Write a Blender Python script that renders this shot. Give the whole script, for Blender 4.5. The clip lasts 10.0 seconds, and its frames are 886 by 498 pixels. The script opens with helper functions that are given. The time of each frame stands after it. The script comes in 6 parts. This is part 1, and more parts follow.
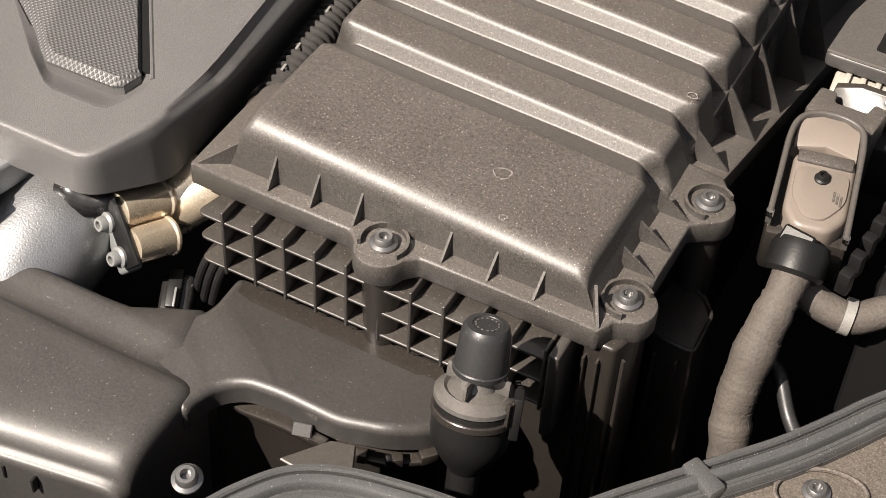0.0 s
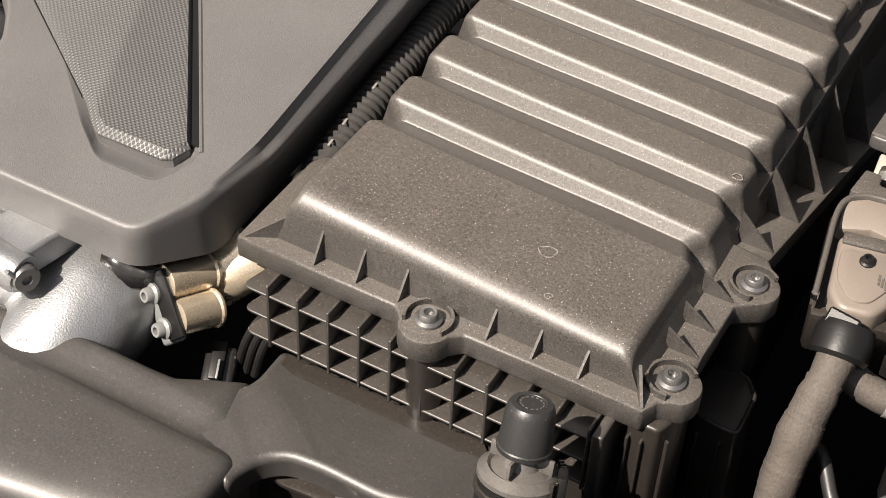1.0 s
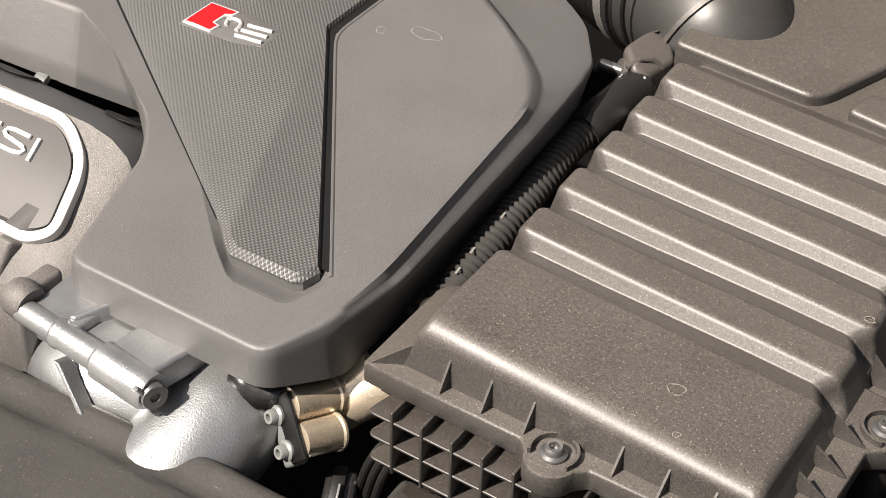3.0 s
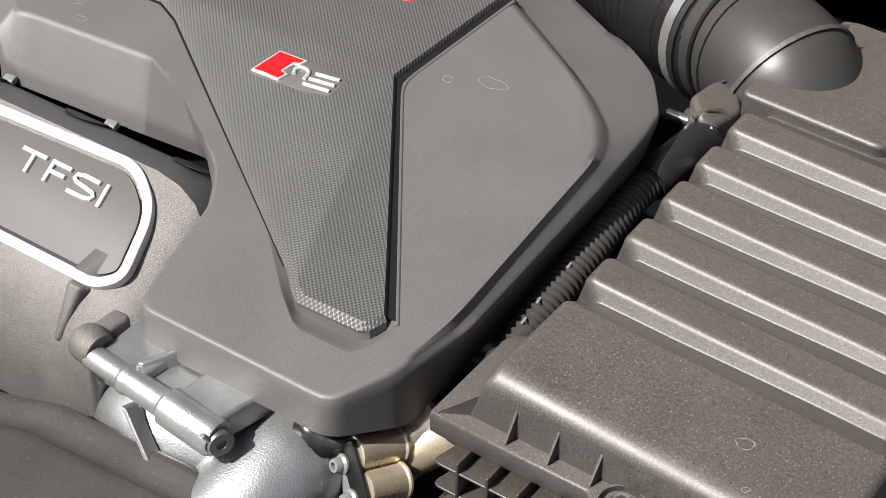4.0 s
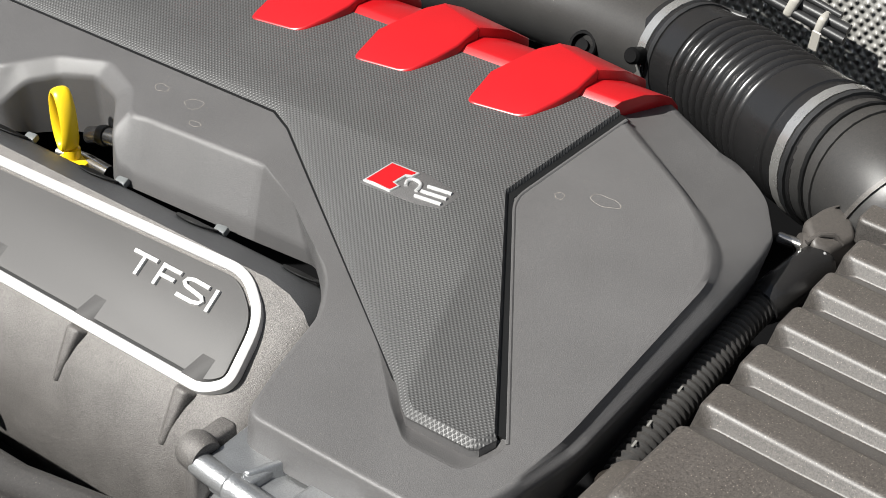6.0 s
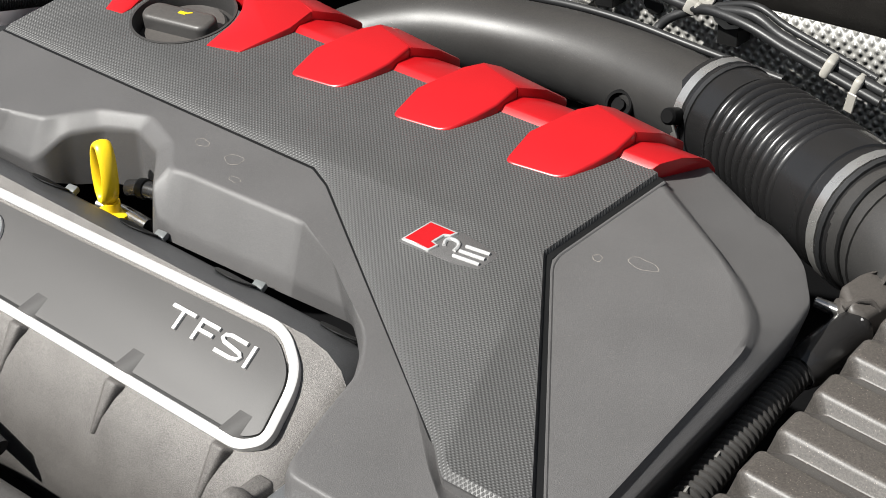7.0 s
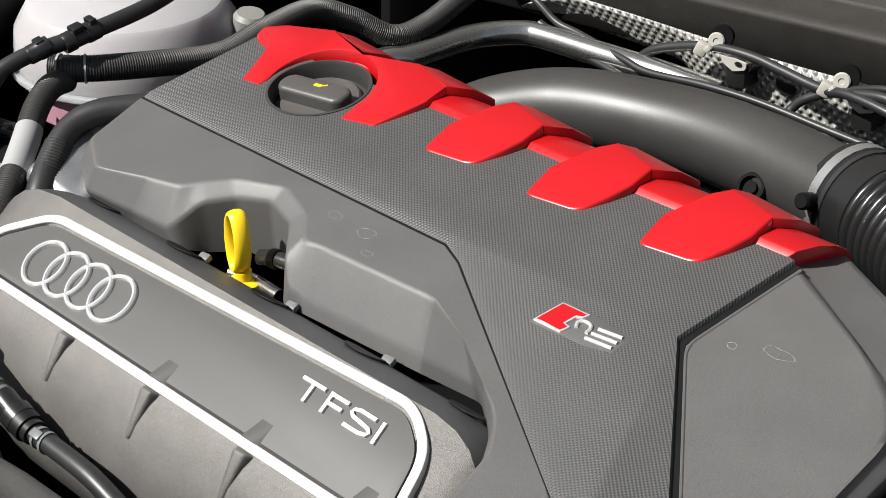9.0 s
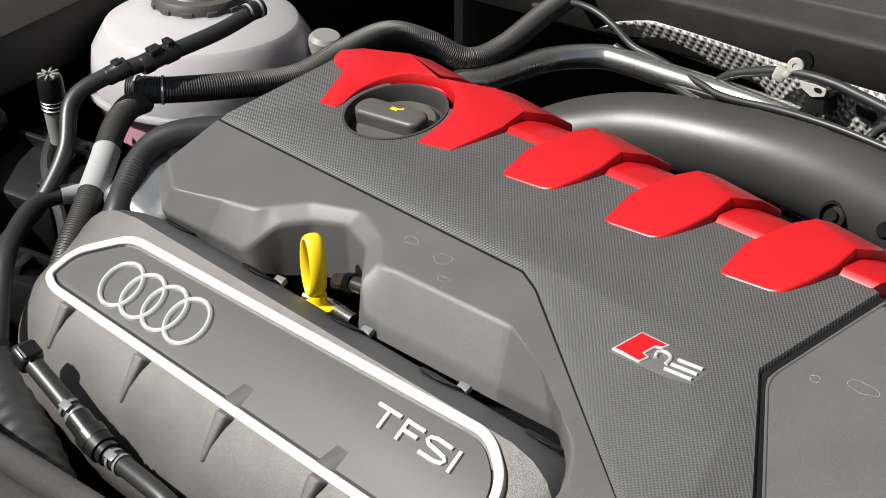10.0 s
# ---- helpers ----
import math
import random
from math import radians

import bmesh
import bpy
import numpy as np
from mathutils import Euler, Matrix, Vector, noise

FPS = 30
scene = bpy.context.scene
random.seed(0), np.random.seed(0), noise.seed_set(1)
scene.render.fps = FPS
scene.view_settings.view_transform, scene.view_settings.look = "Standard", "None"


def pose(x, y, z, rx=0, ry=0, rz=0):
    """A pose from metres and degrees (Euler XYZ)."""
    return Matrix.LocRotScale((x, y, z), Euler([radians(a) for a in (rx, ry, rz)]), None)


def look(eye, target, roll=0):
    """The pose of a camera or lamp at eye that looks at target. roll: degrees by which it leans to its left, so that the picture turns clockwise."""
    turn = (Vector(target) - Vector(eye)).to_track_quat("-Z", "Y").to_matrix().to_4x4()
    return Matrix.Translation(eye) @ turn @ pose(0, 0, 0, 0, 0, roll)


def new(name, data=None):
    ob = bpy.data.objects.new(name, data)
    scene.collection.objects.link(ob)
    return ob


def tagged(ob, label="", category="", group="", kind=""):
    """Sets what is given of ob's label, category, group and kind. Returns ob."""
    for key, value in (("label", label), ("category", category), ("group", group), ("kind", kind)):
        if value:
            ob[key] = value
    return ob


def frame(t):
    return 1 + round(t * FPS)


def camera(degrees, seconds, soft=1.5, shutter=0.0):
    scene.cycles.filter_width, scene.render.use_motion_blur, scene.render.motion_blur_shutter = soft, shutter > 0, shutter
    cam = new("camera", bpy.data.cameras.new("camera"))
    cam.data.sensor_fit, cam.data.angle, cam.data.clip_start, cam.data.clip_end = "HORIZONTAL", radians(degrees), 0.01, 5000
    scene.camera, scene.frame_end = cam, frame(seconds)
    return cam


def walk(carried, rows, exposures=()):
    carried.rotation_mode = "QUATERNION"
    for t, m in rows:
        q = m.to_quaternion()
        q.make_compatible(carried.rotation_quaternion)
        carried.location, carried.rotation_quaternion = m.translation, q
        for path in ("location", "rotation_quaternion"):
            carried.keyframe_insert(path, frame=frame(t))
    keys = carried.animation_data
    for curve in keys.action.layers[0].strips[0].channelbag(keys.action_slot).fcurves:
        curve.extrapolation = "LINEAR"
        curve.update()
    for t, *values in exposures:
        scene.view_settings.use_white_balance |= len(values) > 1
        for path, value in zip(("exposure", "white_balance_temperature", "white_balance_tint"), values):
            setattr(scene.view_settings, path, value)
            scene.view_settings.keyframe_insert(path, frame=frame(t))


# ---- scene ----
cam = camera(31.31, 10.0, soft=0.4)
PATH = [
    (0.0, (0.1247, -0.4358, 0.4757), (-0.0893, 0.0077, -0.0218), 3.34),
    (0.5, (0.1217, -0.4381, 0.4774), (-0.1028, 0.0115, -0.0099), 3.21),
    (1.0, (0.1187, -0.4388, 0.4791), (-0.1180, 0.0169, 0.0034), 3.09),
    (1.5, (0.1140, -0.4409, 0.4810), (-0.1367, 0.0162, 0.0139), 2.76),
    (2.0, (0.1114, -0.4417, 0.4822), (-0.1531, 0.0194, 0.0268), 2.54),
    (2.5, (0.1084, -0.4426, 0.4826), (-0.1695, 0.0195, 0.0363), 2.25),
    (2.7, (0.1062, -0.4424, 0.4825), (-0.1772, 0.0197, 0.0397), 2.11),
    (3.8, (0.1039, -0.4452, 0.4870), (-0.2107, 0.0124, 0.0608), 1.00),
    (4.0, (0.0992, -0.4444, 0.4864), (-0.2196, 0.0126, 0.0627), 0.79),
    (4.5, (0.0930, -0.4425, 0.4859), (-0.2368, 0.0138, 0.0699), 0.62),
    (5.0, (0.0856, -0.4416, 0.4864), (-0.2565, 0.0130, 0.0785), 0.48),
    (5.5, (0.0805, -0.4454, 0.4881), (-0.2710, 0.0105, 0.0899), 0.64),
    (5.7, (0.0798, -0.4483, 0.4872), (-0.2750, 0.0098, 0.0944), 0.79),
    (6.8, (0.0718, -0.4546, 0.4952), (-0.3000, 0.0056, 0.1211), 1.22),
    (7.0, (0.0704, -0.4555, 0.4975), (-0.3038, 0.0058, 0.1271), 1.31),
    (7.5, (0.0672, -0.4573, 0.4990), (-0.3169, 0.0020, 0.1362), 1.34),
    (8.0, (0.0641, -0.4580, 0.5004), (-0.3311, -0.0028, 0.1446), 1.25),
    (8.5, (0.0592, -0.4602, 0.5022), (-0.3479, -0.0119, 0.1510), 1.07),
    (9.0, (0.0544, -0.4612, 0.5032), (-0.3642, -0.0201, 0.1565), 0.86),
    (9.5, (0.0488, -0.4616, 0.5040), (-0.3809, -0.0285, 0.1609), 0.58),
    (10.0, (0.0428, -0.4613, 0.5044), (-0.3983, -0.0373, 0.1643), 0.24),
]
walk(cam, [(t, look(eye, target, roll)) for t, eye, target, roll in PATH],
     [(0.0, 1.22, 6950, 13), (2.7, 1.16, 6900, 13), (4.0, 0.97, 6350, 9), (5.5, 0.85, 6200, 8), (10.0, 0.73, 6250, 8)])

# ---- light ----
SUN_FROM = Vector((-0.28, -0.62, 0.73)).normalized()
world = bpy.data.worlds.new("world")
scene.world = world
world.use_nodes = True
wt = world.node_tree
sky = wt.nodes.new("ShaderNodeTexSky")
sky.sky_type = "NISHITA"
sky.sun_disc = False
sky.sun_elevation = math.asin(SUN_FROM.z)
sky.sun_rotation = math.atan2(SUN_FROM.x, SUN_FROM.y)
sky.dust_density = 2.0
haze = wt.nodes.new("ShaderNodeHueSaturation")
haze.inputs["Saturation"].default_value = 0.5
wt.links.new(sky.outputs[0], haze.inputs["Color"])
wt.links.new(haze.outputs[0], wt.nodes["Background"].inputs[0])
wt.nodes["Background"].inputs[1].default_value = 0.044
sun = new("sun", bpy.data.lights.new("sun", "SUN"))
sun.data.energy = 5.0
sun.data.angle = radians(0.6)
sun.data.color = (1.0, 0.945, 0.87)
sun.matrix_world = look(SUN_FROM * 5, (0, 0, 0))


# ---- materials ----
def material(name, color, rough, metal=0.0, grain=0.0, grain_scale=900.0, vary=0.25, vary_scale=18.0,
             dust=0.0, dust_color=(0.33, 0.28, 0.23), speck=0.0, spec=0.5, coat=0.0, fine_vary=0.5):
    """A procedural surface: cloudy variation, fine grain relief, a film of dust and dust specks."""
    m = bpy.data.materials.new(name)
    m.use_nodes = True
    nt = m.node_tree
    n, l = nt.nodes, nt.links
    b = n["Principled BSDF"]
    tc = n.new("ShaderNodeTexCoord")
    big = n.new("ShaderNodeTexNoise")
    big.inputs["Scale"].default_value, big.inputs["Detail"].default_value = vary_scale, 5
    l.new(tc.outputs["Object"], big.inputs["Vector"])
    mix = n.new("ShaderNodeMix")
    mix.data_type = "RGBA"
    mix.inputs["A"].default_value = (*[c * (1 - vary) for c in color], 1)
    mix.inputs["B"].default_value = (*[min(1, c * (1 + vary)) for c in color], 1)
    tiny = n.new("ShaderNodeTexNoise")
    tiny.inputs["Scale"].default_value, tiny.inputs["Detail"].default_value = 1400, 3
    l.new(tc.outputs["Object"], tiny.inputs["Vector"])
    both = n.new("ShaderNodeMath")
    both.operation, both.use_clamp = "MULTIPLY_ADD", True
    both.inputs[1].default_value, both.inputs[2].default_value = fine_vary * 3.0, 0.5 - fine_vary * 1.5
    l.new(tiny.outputs["Fac"], both.inputs[0])
    half = n.new("ShaderNodeMath")
    half.operation = "ADD"
    l.new(both.outputs[0], half.inputs[0])
    l.new(big.outputs["Fac"], half.inputs[1])
    mean = n.new("ShaderNodeMath")
    mean.operation, mean.use_clamp = "MULTIPLY_ADD", True
    mean.inputs[1].default_value, mean.inputs[2].default_value = 1.0, -0.5
    l.new(half.outputs[0], mean.inputs[0])
    l.new(mean.outputs[0], mix.inputs["Factor"])
    out = mix.outputs["Result"]
    if dust or speck:
        geo = n.new("ShaderNodeNewGeometry")
        sep = n.new("ShaderNodeSeparateXYZ")
        l.new(geo.outputs["Normal"], sep.inputs[0])
        fine = n.new("ShaderNodeTexNoise")
        fine.inputs["Scale"].default_value, fine.inputs["Detail"].default_value = 700, 6
        l.new(tc.outputs["Object"], fine.inputs["Vector"])
        up = n.new("ShaderNodeMath")
        up.operation, up.use_clamp = "MULTIPLY_ADD", True
        up.inputs[1].default_value, up.inputs[2].default_value = 0.7, 0.3
        l.new(sep.outputs["Z"], up.inputs[0])
        f1 = n.new("ShaderNodeMath")
        f1.operation = "MULTIPLY"
        l.new(up.outputs[0], f1.inputs[0])
        l.new(fine.outputs["Fac"], f1.inputs[1])
        f2 = n.new("ShaderNodeMath")
        f2.operation, f2.use_clamp = "MULTIPLY", True
        l.new(f1.outputs[0], f2.inputs[0])
        f2.inputs[1].default_value = dust * 2
        fac = f2.outputs[0]
        if speck:
            vor = n.new("ShaderNodeTexVoronoi")
            vor.inputs["Scale"].default_value = 1050
            l.new(tc.outputs["Object"], vor.inputs["Vector"])
            dot = n.new("ShaderNodeMapRange")
            dot.inputs["From Min"].default_value, dot.inputs["From Max"].default_value = 0.30, 0.10
            l.new(vor.outputs["Distance"], dot.inputs["Value"])
            sc = n.new("ShaderNodeSeparateColor")
            l.new(vor.outputs["Color"], sc.inputs[0])
            pick = n.new("ShaderNodeMath")
            pick.operation = "GREATER_THAN"
            pick.inputs[1].default_value = 1 - speck
            l.new(sc.outputs["Red"], pick.inputs[0])
            m3 = n.new("ShaderNodeMath")
            m3.operation = "MULTIPLY"
            l.new(dot.outputs[0], m3.inputs[0])
            l.new(pick.outputs[0], m3.inputs[1])
            lift = n.new("ShaderNodeMath")
            lift.operation, lift.inputs[1].default_value = "MULTIPLY", 0.8
            l.new(sc.outputs["Green"], lift.inputs[0])
            dim = n.new("ShaderNodeMath")
            dim.operation = "MULTIPLY"
            l.new(m3.outputs[0], dim.inputs[0])
            l.new(lift.outputs[0], dim.inputs[1])
            m4 = n.new("ShaderNodeMath")
            m4.operation = "MULTIPLY"
            l.new(dim.outputs[0], m4.inputs[0])
            l.new(up.outputs[0], m4.inputs[1])
            m5 = n.new("ShaderNodeMath")
            m5.operation, m5.use_clamp = "ADD", True
            l.new(fac, m5.inputs[0])
            l.new(m4.outputs[0], m5.inputs[1])
            fac = m5.outputs[0]
        dm = n.new("ShaderNodeMix")
        dm.data_type = "RGBA"
        l.new(fac, dm.inputs["Factor"])
        l.new(out, dm.inputs["A"])
        dm.inputs["B"].default_value = (*dust_color, 1)
        out = dm.outputs["Result"]
    l.new(out, b.inputs["Base Color"])
    rr = n.new("ShaderNodeMapRange")
    rr.inputs["To Min"].default_value, rr.inputs["To Max"].default_value = rough * 0.85, min(1, rough * 1.15)
    l.new(big.outputs["Fac"], rr.inputs["Value"])
    l.new(rr.outputs[0], b.inputs["Roughness"])
    b.inputs["Metallic"].default_value = metal
    b.inputs["Specular IOR Level"].default_value = spec
    b.inputs["Coat Weight"].default_value = coat
    if grain:
        g = n.new("ShaderNodeTexNoise")
        g.inputs["Scale"].default_value, g.inputs["Detail"].default_value = grain_scale, 2
        l.new(tc.outputs["Object"], g.inputs["Vector"])
        bump = n.new("ShaderNodeBump")
        bump.inputs["Strength"].default_value, bump.inputs["Distance"].default_value = grain, 0.0004
        l.new(g.outputs["Fac"], bump.inputs["Height"])
        l.new(bump.outputs[0], b.inputs["Normal"])
    return m


BOX = material("dusty_box_plastic", (0.026, 0.0245, 0.023), 0.48, grain=0.14, grain_scale=3000, vary=0.6, vary_scale=30, dust=0.09, dust_color=(0.55, 0.47, 0.40), speck=0.28, spec=0.70, fine_vary=1.2)
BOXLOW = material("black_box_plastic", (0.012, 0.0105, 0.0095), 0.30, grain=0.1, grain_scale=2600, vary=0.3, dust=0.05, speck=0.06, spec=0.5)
GRILLE = material("dark_grille_plastic", (0.016, 0.0148, 0.0138), 0.42, grain=0.10, grain_scale=3000, vary=0.4, dust=0.05, dust_color=(0.5, 0.42, 0.35), speck=0.14, spec=0.8)
COVER = material("grey_cover_plastic", (0.090, 0.088, 0.088), 0.44, spec=0.6, grain=0.45, grain_scale=2600, vary=0.14, vary_scale=25, dust=0.03, speck=0.035, fine_vary=1.0)
DUCT = material("black_duct_plastic", (0.029, 0.028, 0.0275), 0.43, grain=0.2, grain_scale=2800, vary=0.35, vary_scale=30, dust=0.04, dust_color=(0.5, 0.44, 0.38), speck=0.06, spec=0.6)
# the pale specks put the casting's sparkle into its colour
MANIFOLD = material("grey_cast_coating", (0.112, 0.106, 0.101), 0.44, metal=0.2, grain=0.75, grain_scale=2600, vary=0.35, vary_scale=40, dust=0.06, dust_color=(0.45, 0.40, 0.35), speck=0.16, fine_vary=1.0)
# the casting's own coating, with the shade of its rear slope in the colour
SHADED_CAST = material("shaded_casting_strip", (0.056, 0.058, 0.062), 0.50, grain=0.6, grain_scale=2000, vary=0.25, vary_scale=40, dust=0.03, speck=0.04, fine_vary=0.7)
PLATE = material("grey_plate_plastic", (0.074, 0.071, 0.069), 0.55, grain=0.2, grain_scale=2600, vary=0.08)
RED = material("red_gloss_plastic", (0.41, 0.006, 0.009), 0.30, vary=0.06, grain=0.05, spec=0.6)
RUBBER = material("black_rubber", (0.014, 0.0145, 0.0155), 0.42, grain=0.15, vary=0.3, dust=0.03, dust_color=(0.33, 0.31, 0.29), speck=0.03)
PIPE = material("black_pipe_plastic", (0.026, 0.026, 0.026), 0.40, grain=0.16, grain_scale=2600, vary=0.35, dust=0.05, speck=0.02)
DARK = material("dark_plastic", (0.007, 0.007, 0.007), 0.45, grain=0.15, spec=0.35)
CAST = material("cast_aluminium", (0.36, 0.365, 0.37), 0.36, metal=0.78, grain=0.45, grain_scale=1100, vary=0.30, vary_scale=60, fine_vary=0.3)
CLAMP = material("brushed_clamp_steel", (0.55, 0.54, 0.52), 0.28, metal=0.8, grain=0.08, vary=0.15, vary_scale=60)
STEEL = material("bright_steel", (0.75, 0.74, 0.72), 0.22, metal=1.0, grain=0.1, vary=0.1)
BRASSY = material("warm_machined_metal", (0.78, 0.66, 0.50), 0.28, metal=0.75, grain=0.12, grain_scale=900, vary=0.25, vary_scale=60)
EMBLEM = material("polished_emblem", (0.84, 0.84, 0.83), 0.18, metal=0.62, vary=0.03)
SATIN = material("satin_white_silver", (0.66, 0.65, 0.635), 0.33, metal=0.2, vary=0.05)
YELLOW = material("yellow_plastic", (0.85, 0.58, 0.01), 0.35, vary=0.05)
TANK = material("milky_tank_plastic", (0.38, 0.365, 0.375), 0.40, vary=0.10, vary_scale=14, grain=0.1)
TANK.node_tree.nodes["Principled BSDF"].inputs["Subsurface Weight"].default_value = 0.7
TANK.node_tree.nodes["Principled BSDF"].inputs["Subsurface Radius"].default_value = (0.06, 0.05, 0.05)
TANK.node_tree.nodes["Principled BSDF"].inputs["Subsurface Scale"].default_value = 1.0
PINK = material("pink_coolant", (0.52, 0.27, 0.34), 0.32, vary=0.2)
TAPE = material("cloth_tape", (0.047, 0.040, 0.035), 0.75, grain=1.0, grain_scale=520, vary=0.45, vary_scale=90, dust=0.10, fine_vary=0.35)
CORR = material("corrugated_sleeve", (0.020, 0.020, 0.020), 0.50, grain=0.15, dust=0.05)
CLIPGREY = material("grey_clip_plastic", (0.20, 0.195, 0.182), 0.5, vary=0.25)
TRANS = material("pale_clip_plastic", (0.15, 0.158, 0.158), 0.35, vary=0.15)
INSERT = material("cream_insert_plastic", (0.33, 0.31, 0.27), 0.5, vary=0.25, vary_scale=80)
CREAM = material("cream_clip_plastic", (0.36, 0.345, 0.31), 0.45, vary=0.12)
LABELW = material("white_paper_label", (0.30, 0.30, 0.30), 0.6, vary=0.08)
INK = material("black_ink", (0.02, 0.02, 0.02), 0.6)
CONN = material("brown_grey_connector", (0.16, 0.135, 0.115), 0.42, grain=0.12, vary=0.2, dust=0.05, fine_vary=0.15)
SEALM = material("shiny_seal_rubber", (0.058, 0.059, 0.060), 0.18, grain=0.03, dust=0.025, dust_color=(0.45, 0.42, 0.38), speck=0.10, vary=0.3, vary_scale=40, spec=0.8)
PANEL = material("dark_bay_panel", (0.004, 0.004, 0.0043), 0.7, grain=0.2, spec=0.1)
GRIT = material("gritty_front_panel", (0.048, 0.041, 0.035), 0.6, grain=0.8, grain_scale=500, vary=0.5, vary_scale=40, dust=0.18, speck=0.3, fine_vary=1.0)
ALLOY = material("drawn_aluminium_pipe", (0.50, 0.49, 0.47), 0.22, metal=0.95, grain=0.12, grain_scale=700, vary=0.25, vary_scale=45)
BEAM = material("dusty_bulkhead_paint", (0.013, 0.012, 0.011), 0.6, grain=0.5, grain_scale=800, vary=0.5, vary_scale=35, dust=0.05, speck=0.03, spec=0.25)
BRACKET = material("satin_bracket_plastic", (0.050, 0.046, 0.043), 0.48, grain=0.15, vary=0.2, dust=0.08)
DISC = material("dusty_disc_plastic", (0.060, 0.058, 0.056), 0.38, grain=0.2, dust=0.12)
SHINY = material("shiny_black_rubber", (0.011, 0.011, 0.0115), 0.27, grain=0.05, vary=0.3, dust=0.015, spec=0.6)
CAPGREY = material("grey_cap_plastic", (0.042, 0.041, 0.041), 0.45, grain=0.2, vary=0.2, dust=0.1)
PALE = material("pale_bolt_coating", (0.20, 0.205, 0.20), 0.4, metal=0.2, vary=0.2)
LINER = material("dark_bonnet_liner", (0.03, 0.03, 0.032), 0.8, grain=0.4, grain_scale=300)
CONCRETE = material("grey_concrete", (0.17, 0.16, 0.15), 0.85, grain=0.5, grain_scale=200)


def knurl_material():
    """Dark grey plastic with a fine woven relief."""
    m = material("woven_relief_plastic", (0.062, 0.061, 0.060), 0.50, vary=0.10, vary_scale=30, spec=0.6, fine_vary=0.8)
    n, l = m.node_tree.nodes, m.node_tree.links
    tc = n.new("ShaderNodeTexCoord")
    waves = []
    for turn in (45, -45):
        mp = n.new("ShaderNodeMapping")
        mp.inputs["Rotation"].default_value = (0, 0, radians(turn))
        l.new(tc.outputs["Object"], mp.inputs["Vector"])
        w = n.new("ShaderNodeTexWave")
        w.inputs["Scale"].default_value = 170
        l.new(mp.outputs[0], w.inputs["Vector"])
        waves.append(w)
    mul = n.new("ShaderNodeMath")
    mul.operation = "MULTIPLY"
    l.new(waves[0].outputs["Fac"], mul.inputs[0])
    l.new(waves[1].outputs["Fac"], mul.inputs[1])
    bump = n.new("ShaderNodeBump")
    bump.inputs["Strength"].default_value, bump.inputs["Distance"].default_value = 0.46, 0.0009
    l.new(mul.outputs[0], bump.inputs["Height"])
    l.new(bump.outputs[0], n["Principled BSDF"].inputs["Normal"])
    return m


KNURL = knurl_material()


def foil_material():
    """Bright embossed heat-shield foil."""
    m = material("embossed_foil", (0.54, 0.53, 0.50), 0.36, metal=0.5, vary=0.2)
    n, l = m.node_tree.nodes, m.node_tree.links
    tc = n.new("ShaderNodeTexCoord")
    waves = []
    for turn in (38, -38):
        mp = n.new("ShaderNodeMapping")
        mp.inputs["Rotation"].default_value = (0, radians(turn), 0)
        l.new(tc.outputs["Object"], mp.inputs["Vector"])
        w = n.new("ShaderNodeTexWave")
        w.inputs["Scale"].default_value, w.inputs["Distortion"].default_value, w.inputs["Detail Scale"].default_value = 44, 0.9, 1.5
        l.new(mp.outputs[0], w.inputs["Vector"])
        waves.append(w)
    mul = n.new("ShaderNodeMath")
    mul.operation = "MULTIPLY"
    l.new(waves[0].outputs["Fac"], mul.inputs[0])
    l.new(waves[1].outputs["Fac"], mul.inputs[1])
    bump = n.new("ShaderNodeBump")
    bump.inputs["Strength"].default_value, bump.inputs["Distance"].default_value = 1.0, 0.0022
    l.new(mul.outputs[0], bump.inputs["Height"])
    l.new(bump.outputs[0], n["Principled BSDF"].inputs["Normal"])
    return m


FOIL = foil_material()


# ---- builders ----
def thing(name, label, category, group=""):
    return tagged(new(name), label, category, group)


def part(name, bm, mat, parent=None, label="", sharp=32, kind="", flat=False):
    bmesh.ops.recalc_face_normals(bm, faces=bm.faces)
    me = bpy.data.meshes.new(name)
    bm.to_mesh(me)
    bm.free()
    me.materials.append(mat)
    me.shade_smooth()
    me.set_sharp_from_angle(angle=radians(sharp))
    ob = new(name, me)
    if parent:
        ob.parent = parent
    if flat:
        ob.modifiers.new("normals", "WEIGHTED_NORMAL").keep_sharp = True
    return tagged(ob, label, kind=kind)


def curve_points(pts, n=8):
    """A smooth line through the points."""
    p = [Vector(q) for q in pts]
    p = [2 * p[0] - p[1]] + p + [2 * p[-1] - p[-2]]
    out = []
    for i in range(1, len(p) - 2):
        a, b, c, d = p[i - 1:i + 3]
        for k in range(n):
            t = k / n
            out.append(0.5 * (2 * b + (c - a) * t + (2 * a - 5 * b + 4 * c - d) * t * t + (3 * b - a - 3 * c + d) * t ** 3))
    return out + [p[-2]]


def even(line, step):
    """Points at even steps along a line."""
    out, left = [line[0]], step
    for a, b in zip(line, line[1:]):
        d = (b - a).length
        while d >= left and d > 0:
            a = a + (b - a) * (left / d)
            out.append(a)
            d, left = (b - a).length, step
        left -= d
    return out


